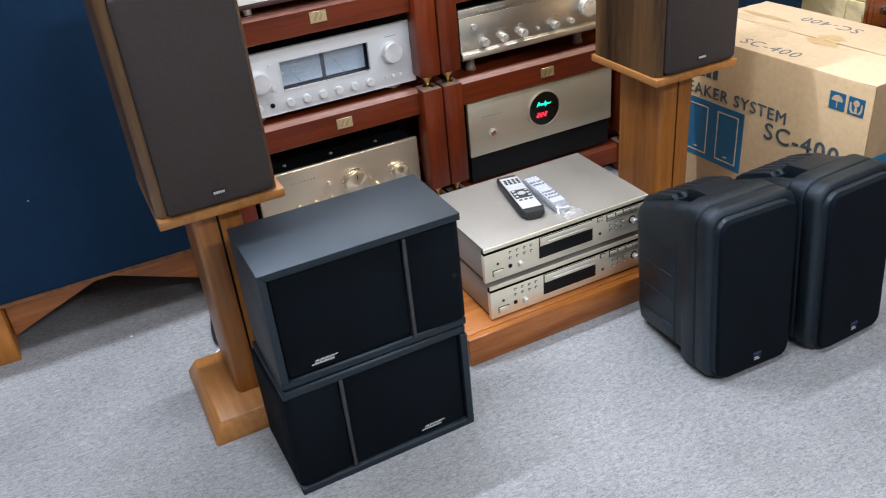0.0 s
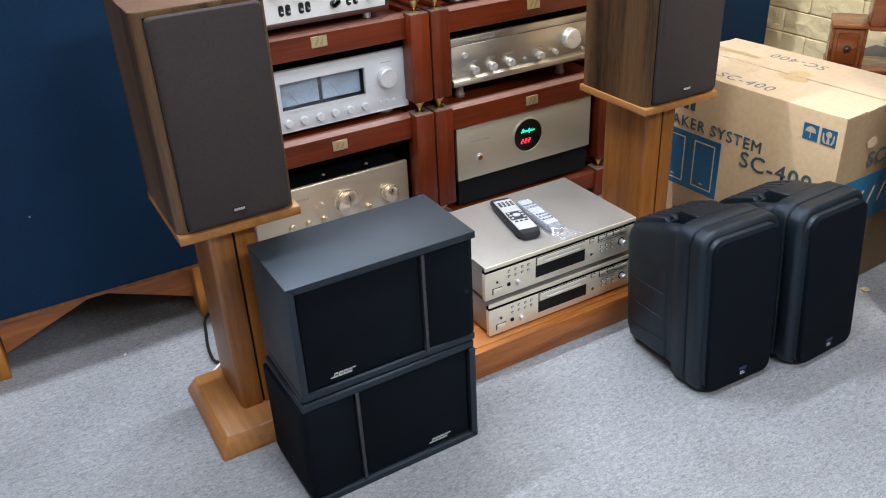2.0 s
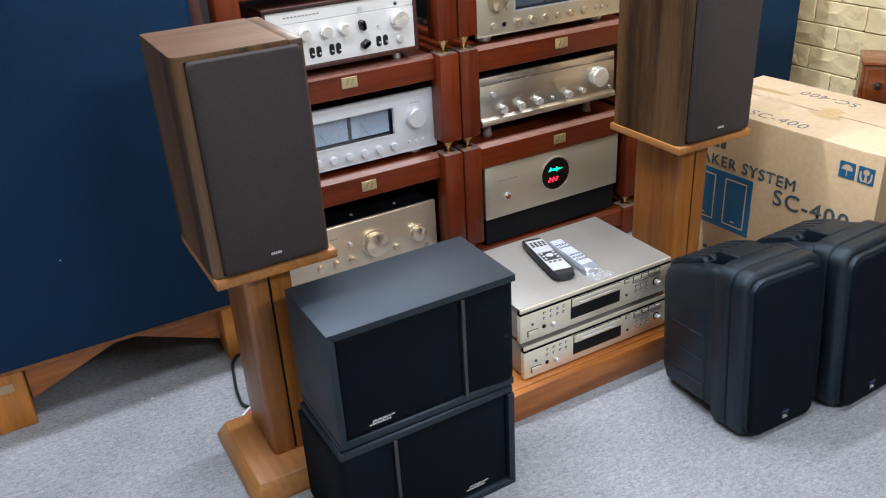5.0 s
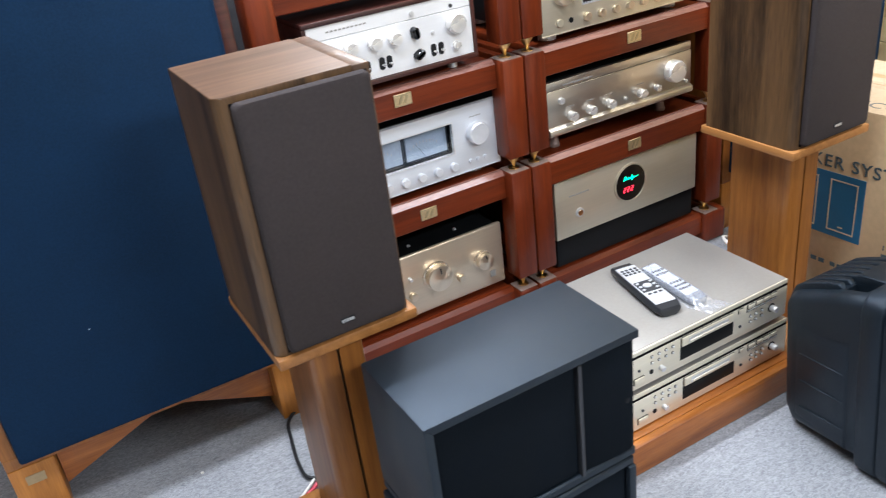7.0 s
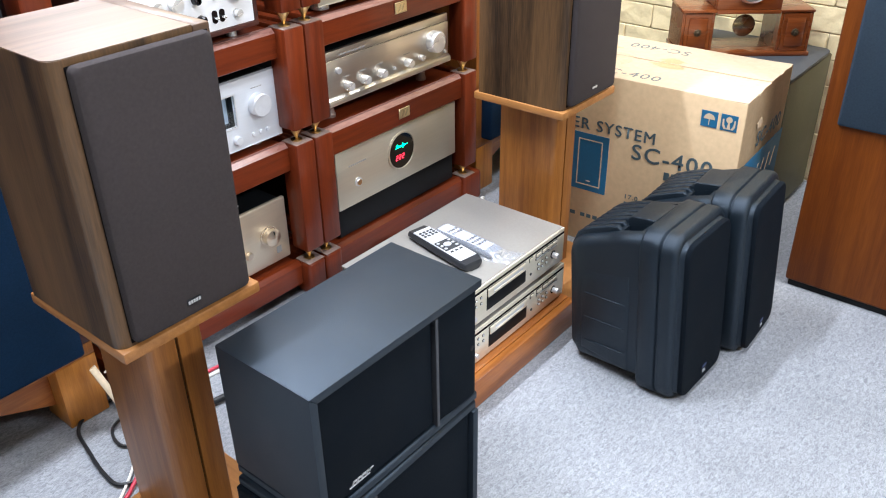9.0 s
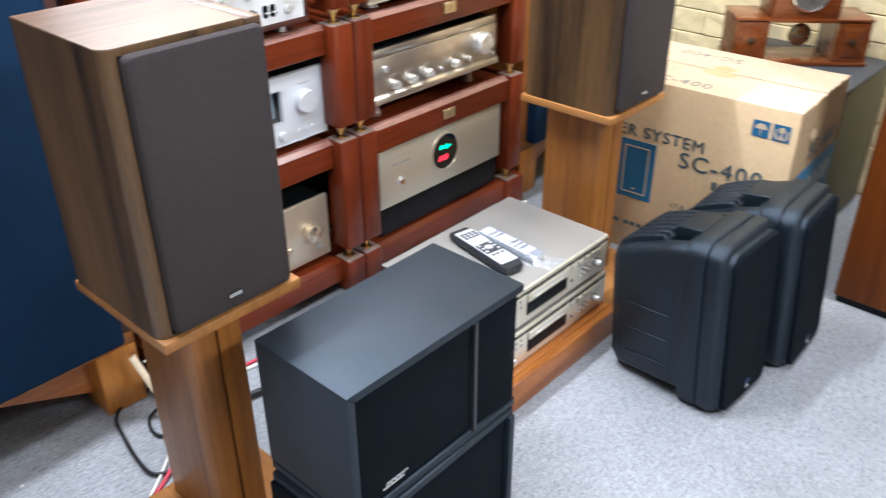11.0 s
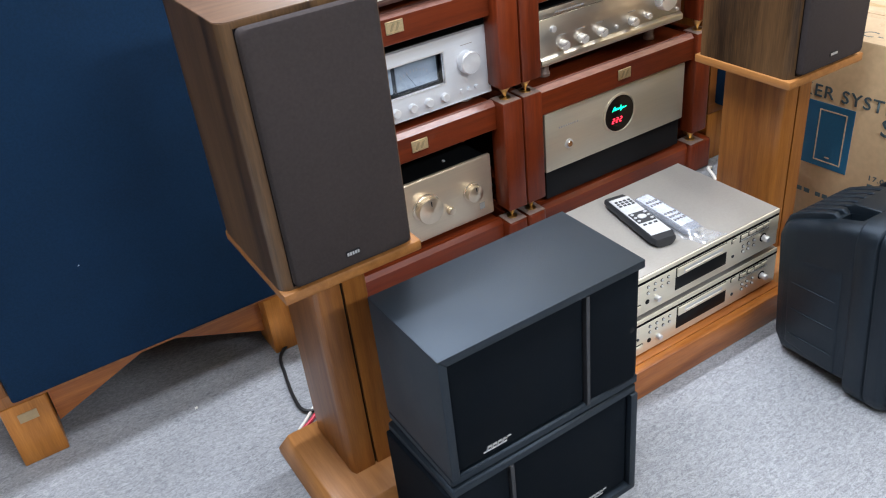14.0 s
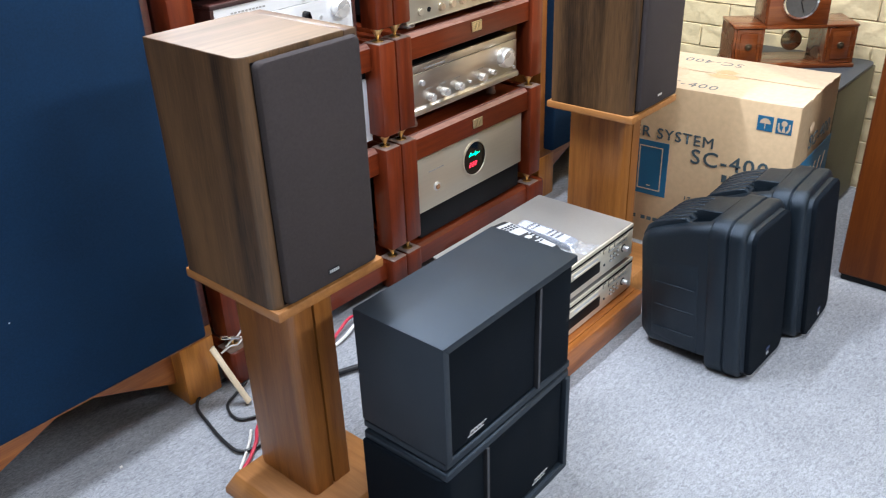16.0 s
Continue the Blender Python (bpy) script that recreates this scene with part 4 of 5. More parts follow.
def pre_amplifier():
    s = thing("control_amplifier", (0.958, 1.92, 0.415), "champagne control amplifier with a row of knobs on the rack", "amplifier")
    w = 0.46
    part("body", box(0.006, w - 0.006, 0.014, 0.38, 0.046, 0.176, 0.003), M["black"], s, "black casing")
    part("front_panel", box(0, w, 0, 0.013, 0.07, 0.158, 0.001), M["satin"], s)
    part("upper_panel", box(0, w, 0.0015, 0.013, 0.1592, 0.18, 0.0015), M["satin"], s)
    part("panel_seam", box(0.002, w - 0.002, 0.004, 0.01, 0.1575, 0.1595), M["pit"], s)
    part("lower_lip", prism([(-0.008, 0.05), (-0.0095, 0.055), (-0.008, 0.064), (0.0, 0.0698), (0.013, 0.0698), (0.013, 0.046), (0.0, 0.046)], 0, w, "x", 0.001), M["satin"], s, "bright lower lip")
    for x, r, dp in ((0.068, 0.0115, 0.019), (0.126, 0.0115, 0.019), (0.186, 0.0115, 0.019), (0.288, 0.0115, 0.019), (0.342, 0.008, 0.013)):
        knob(s, x, 0.087, r, dp, M["knob_silver"])
    knob(s, 0.395, 0.118, 0.0285, 0.024, M["knob_silver"], "volume_knob")
    knob(s, 0.04, 0.131, 0.008, 0.008, M["silver"], "power_button")
    for x, z in ((0.239, 0.085), (0.443, 0.079)):
        knob(s, x, z, 0.0045, 0.006, M["silver"], "button")
    for k in range(7):
        part("engraving", box(0.05 + 0.013 * k, 0.06 + 0.013 * k, 0.0011, 0.0017, 0.1645, 0.1685), M["ink_grey"], s)
    for x in (0.068, 0.126, 0.186, 0.288):
        part("engraving", box(x - 0.012, x + 0.012, -0.0004, 0.0002, 0.109, 0.111), M["ink_grey"], s)
    for fx in (0.05, w - 0.06):
        for fy in (0.05, 0.33):
            part("foot", turned([(0.014, 0.0005), (0.015, 0.008), (0.012, 0.012), (0.012, 0.0465)], 20, "z", (fx, fy, 0)), M["dusty"], s, "dull bronze foot")
    return s


def pierced(x0, x1, z0, z1, a0, a1, c0, c1, y0, y1):
    """A flat panel with one rectangular opening and a softened outer edge."""
    bm = bmesh.new()
    rings = []
    for y, i, inner in ((y1, 0, 0), (y0 + 0.0015, 0, 0), (y0 + 0.0004, 0.0004, 0), (y0, 0.0015, 0), (y0, 0, 1), (y1, 0, 1)):
        p, q, r, s = (a0, a1, c0, c1) if inner else (x0 + i, x1 - i, z0 + i, z1 - i)
        rings.append([bm.verts.new((x, y, z)) for x, z in ((p, r), (q, r), (q, s), (p, s))])
    for a, b in zip(rings, rings[1:]):
        for k in range(4):
            bm.faces.new((a[k], a[(k + 1) % 4], b[(k + 1) % 4], b[k]))
    bmesh.ops.recalc_face_normals(bm, faces=bm.faces)
    return bm


def meter_amplifier(at, face, turned_face, meter_face, label):
    """An amplifier with two needle meters behind a window, between two large knobs."""
    s = thing("meter_amplifier", at, label, "amplifier")
    w = 0.473
    casing = join(box(0.008, w - 0.008, 0.034, 0.4, 0.022, 0.172, 0.003), box(0.008, 0.1165, 0.014, 0.035, 0.023, 0.171), box(0.3525, w - 0.008, 0.014, 0.035, 0.023, 0.171), box(0.116, 0.353, 0.014, 0.035, 0.023, 0.0705), box(0.116, 0.353, 0.014, 0.035, 0.1485, 0.171))
    part("body", casing, M["black"], s, "black casing")
    frame_bars = pierced(0, w, 0.02, 0.176, 0.1165, 0.3525, 0.0705, 0.1485, 0.0, 0.013)
    part("front_panel", frame_bars, face, s)
    part("panel_ledge", box(0.001, w - 0.001, -0.0012, 0.013, 0.0185, 0.0215, 0.0008), face, s)
    win = part("meter_window", box(0.1168, 0.3522, 0.0295, 0.0335, 0.0708, 0.1482), M["window"], s, "slate window with two pale needle meters")
    part("window_rim", join(box(0.1165, 0.3525, -0.0006, 0.009, 0.0705, 0.0735), box(0.1165, 0.3525, -0.0006, 0.009, 0.1455, 0.1485), box(0.1165, 0.1195, -0.0006, 0.009, 0.0735, 0.1455), box(0.3495, 0.3525, -0.0006, 0.009, 0.0735, 0.1455)), M["silver"], win)
    for x0 in (0.1225, 0.2395):
        m = part("meter", box(x0, x0 + 0.107, 0.0265, 0.0293, 0.0765, 0.138, 0.001, 1), meter_face, win, "blue-grey meter face")
        for k in range(9):
            part("scale_mark", box(x0 + 0.012 + 0.0085 * k, x0 + 0.0135 + 0.0085 * k, 0.0259, 0.0267, 0.112 - 0.0006 * (k - 4) ** 2, 0.119 - 0.0006 * (k - 4) ** 2), M["ink_grey"], m)
        part("needle", prism([(x0 + 0.047, 0.08), (x0 + 0.048, 0.08), (x0 + 0.025, 0.115), (x0 + 0.0245, 0.115)], 0.025, 0.0256, "y"), M["black"], m)
    for k in range(8):
        part("window_print", box(0.19 + 0.012 * k, 0.199 + 0.012 * k, 0.0289, 0.0296, 0.1402, 0.1425), M["meter"], win)
    pane = part("pane", box(0.1197, 0.3493, 0.0012, 0.0028, 0.0737, 0.1453), M["glass"], win, "clear pane")
    pane.visible_shadow = False
    for x in (0.061, 0.411):
        knob(s, x, 0.109, 0.0265, 0.02, turned_face, "large_knob")
    for k in range(6):
        knob(s, 0.129 + 0.0428 * k, 0.0435, 0.0098, 0.011, turned_face, "small_knob")
    for k in range(3):
        knob(s, 0.39 + 0.02 * k, 0.0435, 0.0048, 0.004, face, "button")
    knob(s, 0.095, 0.141, 0.0055, 0.004, face, "button")
    knob(s, 0.095, 0.086, 0.0055, 0.004, face, "button")
    part("headphone_jack", turned([(0.0062, 0), (0.0062, 0.002), (0.0035, 0.0022)], 14, "y", (0.084, 0, 0.044)), M["black"], s)
    knob(s, 0.05, 0.0435, 0.009, 0.006, face, "power_button")
    for k in range(4):
        part("engraving", box(0.398 + 0.008 * k, 0.404 + 0.008 * k, -0.0004, 0.0002, 0.147, 0.149), M["ink_grey"], s)
    for fx in (0.05, w - 0.05):
        for fy in (0.05, 0.34):
            part("foot", turned([(0.022, 0.0005), (0.022, 0.016), (0.018, 0.0225)], 20, "z", (fx, fy, 0)), M["silver"], s, "metal foot")
    return s


def integrated_amplifier():
    s = thing("integrated_amplifier", (0.364, 1.953, 0.094), "pale gold integrated amplifier with cone-faced knobs, on the lowest rack shelf", "amplifier")
    w = 0.457
    part("body", box(0.006, w - 0.006, 0.012, 0.385, 0.016, 0.174, 0.002), M["black"], s, "black casing")
    part("front_panel", box(0, w, 0, 0.012, 0.014, 0.18, 0.004, 3), M["gold"], s)

    def cone(x, z, r, dp, name):
        k = part(name, turned([(r * 1.12, 0), (r * 1.12, 0.003), (r, 0.004), (r, dp), (r * 0.9, dp + 0.001), (0.0003, dp + 0.006)], 32, "y"), M["knob"], s, "", (x, 0, z))
        part("pointer", box(-0.0008, 0.0008, -dp - 0.005, -dp + 0.001, r * 0.45, r * 0.85), M["black"], k)

    cone(0.262, 0.104, 0.033, 0.026, "volume_knob")
    cone(0.393, 0.0985, 0.0215, 0.022, "selector_knob")
    for x in (0.327, 0.192, 0.147, 0.1):
        knob(s, x, 0.0715, 0.01, 0.013, M["knob"], "small_knob")
    knob(s, 0.19, 0.12, 0.0045, 0.012, M["silver"], "toggle")
    part("label_plate", box(0.414, 0.429, -0.0006, 0.001, 0.038, 0.056), M["ink_grey"], s, "small grey emblem")
    for x in (0.095, 0.225, 0.355):
        part("lid_screw", turned([(0.005, 0.1735), (0.005, 0.176), (0.003, 0.178)], 12, "z", (x, 0.055, 0)), M["silver"], s)
    for k in range(8):
        part("engraving", box(0.09 + 0.0085 * k, 0.096 + 0.0085 * k, -0.0004, 0.0002, 0.142, 0.146), M["ink_grey"], s)
    for fx in (0.05, w - 0.05):
        for fy in (0.06, 0.33):
            part("foot", turned([(0.02, 0.0005), (0.02, 0.0165)], 18, "z", (fx, fy, 0)), M["strip"], s)
    return s


def cased_amplifier():
    s = thing("wood_cased_amplifier", (0.393, 1.918, 0.684), "bright silver amplifier in a dark wooden case with black lever knobs", "amplifier")
    w = 0.39
    part("top_panel", box(0, w, 0.0, 0.3, 0.16, 0.17, 0.002), M["casewood"], s, "dark rosewood case panel")
    part("bottom_panel", box(0, w, 0.0, 0.3, 0.02, 0.03, 0.002), M["casewood"], s, "dark rosewood case panel")
    for sx in (0, w - 0.008):
        part("side_panel", box(sx, sx + 0.008, 0.001, 0.299, 0.0302, 0.1598), M["casewood"], s, "dark rosewood case panel")
    part("chassis", box(0.0085, w - 0.0085, 0.0305, 0.295, 0.0305, 0.1595), M["black"], s)
    part("front_panel", box(0.0085, w - 0.0085, 0.003, 0.03, 0.0305, 0.1305, 0.0008, 1), M["bright_silver"], s)
    part("upper_panel", box(0.0085, w - 0.0085, 0.0036, 0.03, 0.1315, 0.1595, 0.0008, 1), M["bright_silver"], s)
    for x, z, r, dp in ((0.339, 0.104, 0.021, 0.02), (0.194, 0.102, 0.0135, 0.018), (0.148, 0.103, 0.0135, 0.018), (0.094, 0.104, 0.0135, 0.018), (0.05, 0.104, 0.0135, 0.018), (0.338, 0.056, 0.0085, 0.012)):
        knob(s, x, z, r, dp, M["knob_silver"], "knob", 0.003)
    for x, z, a in ((0.242, 0.102, 100), (0.245, 0.057, 30)):
        lever = loft([[(px, y, pz) for px, pz in rounded(-0.012 + i, 0.014 - i, -0.0085 + i, 0.0085 - i, 0.008, 3)] for y, i in ((0, 0), (-0.012, 0.0005), (-0.015, 0.003))])
        part("lever_knob", moved(lever, Matrix.Translation((x, 0.003, z)) @ Matrix.Rotation(radians(-a), 4, "Y")), M["gloss"], s, "black lever knob")
    for x in (0.301, 0.283, 0.177, 0.16, 0.127, 0.11):
        t = part("toggle_plate", loft([[(x + px, y, 0.058 + pz) for px, pz in rounded(-0.0065, 0.0065, -0.013, 0.013, 0.006, 4)] for y in (0.003, 0.0015)]), M["gloss"], s, "black toggle switch plate")
        part("toggle", turned([(0.003, 0), (0.0022, 0.012), (0.0012, 0.013)], 10, "y", (x, 0.0015, 0.056)), M["chrome"], t)
    knob(s, 0.241, 0.142, 0.0055, 0.003, M["silver"], "emblem", 0.0036)
    knob(s, 0.334, 0.14, 0.004, 0.003, M["strip"], "lamp", 0.0036)
    knob(s, 0.285, 0.094, 0.004, 0.003, M["silver"], "lamp", 0.003)
    for k in range(10):
        part("engraving", box(0.05 + 0.009 * k, 0.056 + 0.009 * k, 0.003, 0.0038, 0.144, 0.147), M["ink_grey"], s)
    for fx in (0.04, w - 0.045):
        for fy in (0.04, 0.25):
            part("foot", turned([(0.011, 0.0005), (0.011, 0.01), (0.0095, 0.0205)], 18, "z", (fx, fy, 0)), M["silver"], s, "metal foot")
    return s


power_amplifier()
pre_amplifier()
meter_amplifier((0.955, 1.92, 0.684), M["champagne"], M["knob"], M["meter_dark"], "champagne amplifier with two needle meters on the rack's upper shelf")
meter_amplifier((0.3625, 1.948, 0.415), M["white_silver"], M["knob_white"], M["meter"], "satin white-silver amplifier with two needle meters on the rack")
integrated_amplifier()
cased_amplifier()


# ---- large monitors behind ----
def studio_monitor(x0, label):
    s = thing("studio_monitor", (x0, 1.925, 0), label, "speaker", "pair of blue studio monitors")
    w = 0.635
    shell = join(box(0, w, 0.0, 0.435, 0.1475, 0.1755, 0.003), box(0, w, 0.0, 0.435, 1.17, 1.198, 0.003), box(0, 0.027, 0.001, 0.434, 0.175, 1.171), box(0.026, w - 0.0265, 0.02, 0.43, 0.174, 1.172))
    part("cabinet", shell, M["stand"], s, "brown wooden cabinet")
    part("side_board", box(w - 0.026, w, 0.001, 0.434, 0.176, 1.1695, 0.002), M["casewood"], s, "dark brown side board")
    g = loft([[(x, y, z) for x, z in rounded(0.031 + i, w - 0.031 - i, 0.172 + i, 1.165 - i, 0.006, 3)] for y, i in ((0.019, 0), (-0.026, 0), (-0.031, 0.003), (-0.0325, 0.008))])
    part("grille", g, M["blue"], s, "navy blue cloth grille")
    stand_part = part("stand", prism([(0.0905, 0.147), (0.0905, 0.044), (0.3, 0.127), (0.34, 0.127), (w - 0.0875, 0.044), (w - 0.0875, 0.147)], 0.042, 0.066, "y"), M["teak"], s, "arched orange-brown wooden stand")
    for lx in (0.0, w - 0.087):
        part("leg", box(lx, lx + 0.087, 0.0, 0.09, 0, 0.1472, 0.003), M["teak_z"], stand_part)
        part("leg", box(lx, lx + 0.087, 0.33, 0.42, 0, 0.1472, 0.003), M["teak_z"], stand_part)
        part("runner", box(lx + 0.015, lx + 0.05, 0.09, 0.33, 0.05, 0.147), M["teak"], stand_part)
    return s


mon = studio_monitor(-0.368, "large studio monitor with navy grille on an arched wooden stand")
mon_2 = copy_thing(mon, pose(1.556, 1.925, 0))
tagged(mon_2, "large navy-grilled studio monitor behind the cardboard box")
part("paper_label", box(0.026, 0.062, -0.0012, 0.0004, 0.1035, 0.1245), M["old_paper"], mon, "beige paper label on the stand's leg")
part("staple", box(0.227, 0.23, -0.0335, -0.0322, 0.4025, 0.4045), M["keypad_grey"], mon, "white fleck on the grille")


# ---- black moulded monitors ----
def rr(x0, x1, z0, z1, r, y):
    return [(x, y, z) for x, z in rounded(x0, x1, z0, z1, r, 4)]


def rear_ring(y, hw, z0, zt, r, dip):
    """A section of the rear shell; dip sinks the two hand recesses into its top."""
    arc = lambda cx, cz, a0: [(cx + r * math.cos(radians(a0 + 22.5 * k)), cz + r * math.sin(radians(a0 + 22.5 * k))) for k in range(5)]
    low = arc(-hw + r, z0 + r, 180) + arc(hw - r, z0 + r, 270)
    high = arc(hw - r, zt - r, 0) + [(0.0755, zt), (0.075, zt - dip), (0.0475, zt - dip), (0.047, zt), (-0.047, zt), (-0.0475, zt - dip), (-0.075, zt - dip), (-0.0755, zt)] + arc(-hw + r, zt - r, 90)
    return [(x, y, z) for x, z in low + high]


def moulded_speaker():
    s = thing("moulded_speaker", (0, 0, 0), "black moulded-plastic monitor speaker with rounded corners on the carpet", "speaker", "pair of moulded speakers")
    w, h = 0.1115, 0.386
    skin = ((0.03, -0.003), (0.021, -0.0045), (0.0175, -0.003), (0.0165, 0.004), (0.0145, 0.0065), (0.0125, 0.0055), (0.0065, 0.0075), (0.002, 0.0112), (0.0004, 0.015), (0.0, 0.02), (0.0, 0.0375), (0.0012, 0.0385), (0.0045, 0.0405), (0.0045, 0.043), (0.0012, 0.045), (0.0, 0.0465), (0.0, 0.082), (0.003, 0.086))
    part("front_shell", loft([rr(-w + i, w - i, 0.55 * i, h - i, 0.041 - 0.6 * i, y) for i, y in skin]), M["moulded"], s)
    tops = ((0.0855, 0.0125, 0), (0.0985, 0.0145, 0), (0.099, 0.0145, 0.028), (0.142, 0.0245, 0.018), (0.1425, 0.025, 0), (0.175, 0.036, 0), (0.21, 0.048, 0), (0.236, 0.058, 0), (0.25, 0.066, 0), (0.26, 0.079, 0))
    part("rear_shell", loft([rear_ring(y, w - 0.005 - max(0, y - 0.12) * 0.045 - max(0, y - 0.236) * 0.5, 0.034 + max(0, y - 0.236) * 0.5, h - drop, 0.021, dip) for y, drop, dip in tops]), M["moulded"], s)
    part("grille", loft([rr(-w + i, w - i, 0.55 * i, h - i, 0.024 - 0.5 * (i - 0.019), y) for i, y in ((0.019, -0.003), (0.019, -0.0095), (0.0215, -0.013), (0.028, -0.0142))]), M["black_cloth"], s)
    for sx in (-1, 1):
        out = sx * (w - 0.0055)
        lean = Matrix.Translation((out, 0.108, 0)) @ Matrix.Rotation(radians(2.3 * sx), 4, "Z")
        rings = []
        for x, i, it in ((-0.004, 0, 0), (0.0005, 0, 0), (0.0035, 0.004, 0.014)):
            rings.append([(sx * x, i, 0.045 + i), (sx * x, 0.118 - i, 0.062 + i), (sx * x, 0.118 - i, 0.258 - it), (sx * x, i, 0.276 - it)])
        part("side_panel", moved(loft(rings), lean), M["moulded"], s, "shallow raised side panel")
        for k in range(3):
            part("side_rib", moved(box(-0.003, 0.003, 0.008, 0.108, 0, 0.003, 0.0008, 1), lean @ Matrix.Translation((sx * 0.002, 0, 0.085 + 0.06 * k))), M["moulded"], s)
        # near-black floor deepens the shade inside each hand recess
        part("hand_recess", box(sx * 0.0612 - 0.0134, sx * 0.0612 + 0.0134, 0.0995, 0.141, h - 0.06, h - 0.0402), M["pit"], s, "black floor that shades the hand recess")
    part("handle", loft([rr(-0.0465, 0.0465, h - 0.05, h - d, 0.003, y) for y, d in ((0.0855, 0.0015), (0.139, 0.004), (0.146, 0.009))]), M["moulded"], s)
    for k in range(7):
        fx = -0.069 + 0.023 * k
        part("cooling_fin", loft([rr(fx - hw, fx + hw, h - 0.1, h - d, 0.004, y) for y, d, hw in ((0.149, 0.027, 0.005), (0.157, 0.019, 0.0075), (0.175, 0.0228, 0.0082), (0.21, 0.034, 0.0082), (0.236, 0.0445, 0.0082), (0.2515, 0.056, 0.0075), (0.2635, 0.08, 0.006))]), M["moulded"], s)
    b = part("badge", box(-0.004, 0.0165, -0.0152, -0.0136, 0.0265, 0.0475, 0.0005, 1), M["black"], s, "small navy and silver badge")
    part("badge_band", box(-0.004, 0.0165, -0.0158, -0.015, 0.0415, 0.0472), M["navy"], b)
    part("badge_bar", box(-0.001, 0.009, -0.0157, -0.015, 0.0335, 0.0362), M["silver"], b)
    part("badge_bar", box(-0.001, 0.0125, -0.0157, -0.015, 0.0292, 0.0317), M["silver"], b)
    return s


jm = moulded_speaker()
jm.matrix_world = pose(1.114, 0.989, 0.0, -4.8, 0, -2)
jm2 = copy_thing(jm, pose(1.354, 0.955, 0.0, -4.8, 0, 2))


# ---- cardboard box ----
def cardboard_box():
    x0, x1, y0, y1, h = 1.515, 1.864, 1.122, 1.725, 0.489
    s = thing("cardboard_box", (1.522, 1.116, 0), "large worn brown cardboard carton with blue print and taped flaps", "cardboard box", turn=3)
    w, d = x1 - x0, y1 - y0
    for a, b, c, e in ((0, 0.006, 0, d), (w - 0.006, w, 0, d), (0.0062, w - 0.0062, d - 0.006, d)):
        part("carton_wall", box(a, b, c, e, 0, h - 0.004, 0.002), M["card"], s)

    dents = bmesh.new()
    grid = [[dents.verts.new((0.0062 + (w - 0.0124) * i / 24, 0.003 * noise.noise((i * 0.31, j * 0.27, 7.0)) * min(1, 0.3 * min(i, 24 - i, j, 30 - j)) + 0.0015 * noise.noise((i * 0.9, j * 0.8, 2.0)) * (1 if 7 < i < 17 and j > 14 else 0.1), (h - 0.004) * j / 30)) for j in range(31)] for i in range(25)]
    for a, b in zip(grid, grid[1:]):
        for k in range(30):
            dents.faces.new((a[k], b[k], b[k + 1], a[k + 1]))
    bmesh.ops.solidify(dents, geom=dents.faces[:], thickness=0.005)
    part("carton_wall", dents, M["card"], s, "dented cardboard end")

    def flap_z(u, v, t, lift):
        return h - 0.003 + lift * t * t + 0.0007 * noise.noise((u * 9, v * 9, 5.0)) + max(0, 1 - v / 0.05) * (0.002 + 0.005 * t * noise.noise((u * 25, 3.0, 8.0)))

    def flap(xa, xb, lift):
        bm = bmesh.new()
        nx, ny = 30, 60
        rows = []
        for j in range(ny):
            v = d * j / (ny - 1)
            row = []
            for i in range(nx):
                t = i / (nx - 1)
                u = xa + (xb - xa) * t
                z = flap_z(u, v, t, lift)
                row.append(bm.verts.new((u, v + (0.003 * noise.noise((u * 30, j, 2.0)) + 0.004 * noise.noise((u * 160, j, 6.0)) if j in (0, ny - 1) else 0), z)))
            rows.append(row)
        for a, b in zip(rows, rows[1:]):
            for k in range(nx - 1):
                bm.faces.new((a[k], a[k + 1], b[k + 1], b[k]))
        bmesh.ops.recalc_face_normals(bm, faces=bm.faces)
        for f in bm.faces:
            if f.normal.z < 0:
                f.normal_flip()
        bmesh.ops.solidify(bm, geom=bm.faces[:], thickness=0.004)
        return bm

    part("flap", flap(0.001, w / 2 - 0.002, 0.001), M["card_top"], s)
    part("flap", flap(w - 0.001, w / 2 - 0.001, 0.0035), M["card_top"], s)
    part("under_flap", box(0.004, w - 0.004, 0.004, d - 0.004, h - 0.012, h - 0.0075), M["card"], s)
    def scrap(cx, cy, rx, ry, seed, lift, material, label, name="paper_scar"):
        """A ragged patch that follows the flaps."""
        bm = bmesh.new()
        rings = []
        for f in (0.02, 0.35, 0.7, 1.0):
            ring = []
            for k in range(28):
                a = 2 * math.pi * k / 28
                x = cx + f * rx * math.cos(a) * (1 + 0.6 * noise.noise((a * 1.7, seed, 4.0)) + 0.25 * noise.noise((a * 6, seed, 2.0)))
                y = cy + f * ry * math.sin(a) * (1 + 0.6 * noise.noise((a * 2.3, seed, 9.0)) + 0.25 * noise.noise((a * 7, seed, 6.0)))
                near = x < w / 2
                t = (x - 0.001) / (w / 2 - 0.003) if near else (w - 0.001 - x) / (w / 2)
                ring.append((x, y, flap_z(x, y, min(t, 1.0), 0.001 if near else 0.0035) + lift))
            rings.append([bm.verts.new(p) for p in ring])
        for a, b in zip(rings, rings[1:]):
            for k in range(28):
                bm.faces.new((a[k], a[(k + 1) % 28], b[(k + 1) % 28], b[k]))
        bm.faces.new(rings[0])
        bmesh.ops.recalc_face_normals(bm, faces=bm.faces)
        part(name, bm, material, s, label)

    scrap(w / 2 + 0.02, 0.265, 0.022, 0.03, 1.0, 0.0005, M["tape"], "torn remnant of brown parcel tape", "parcel_tape")
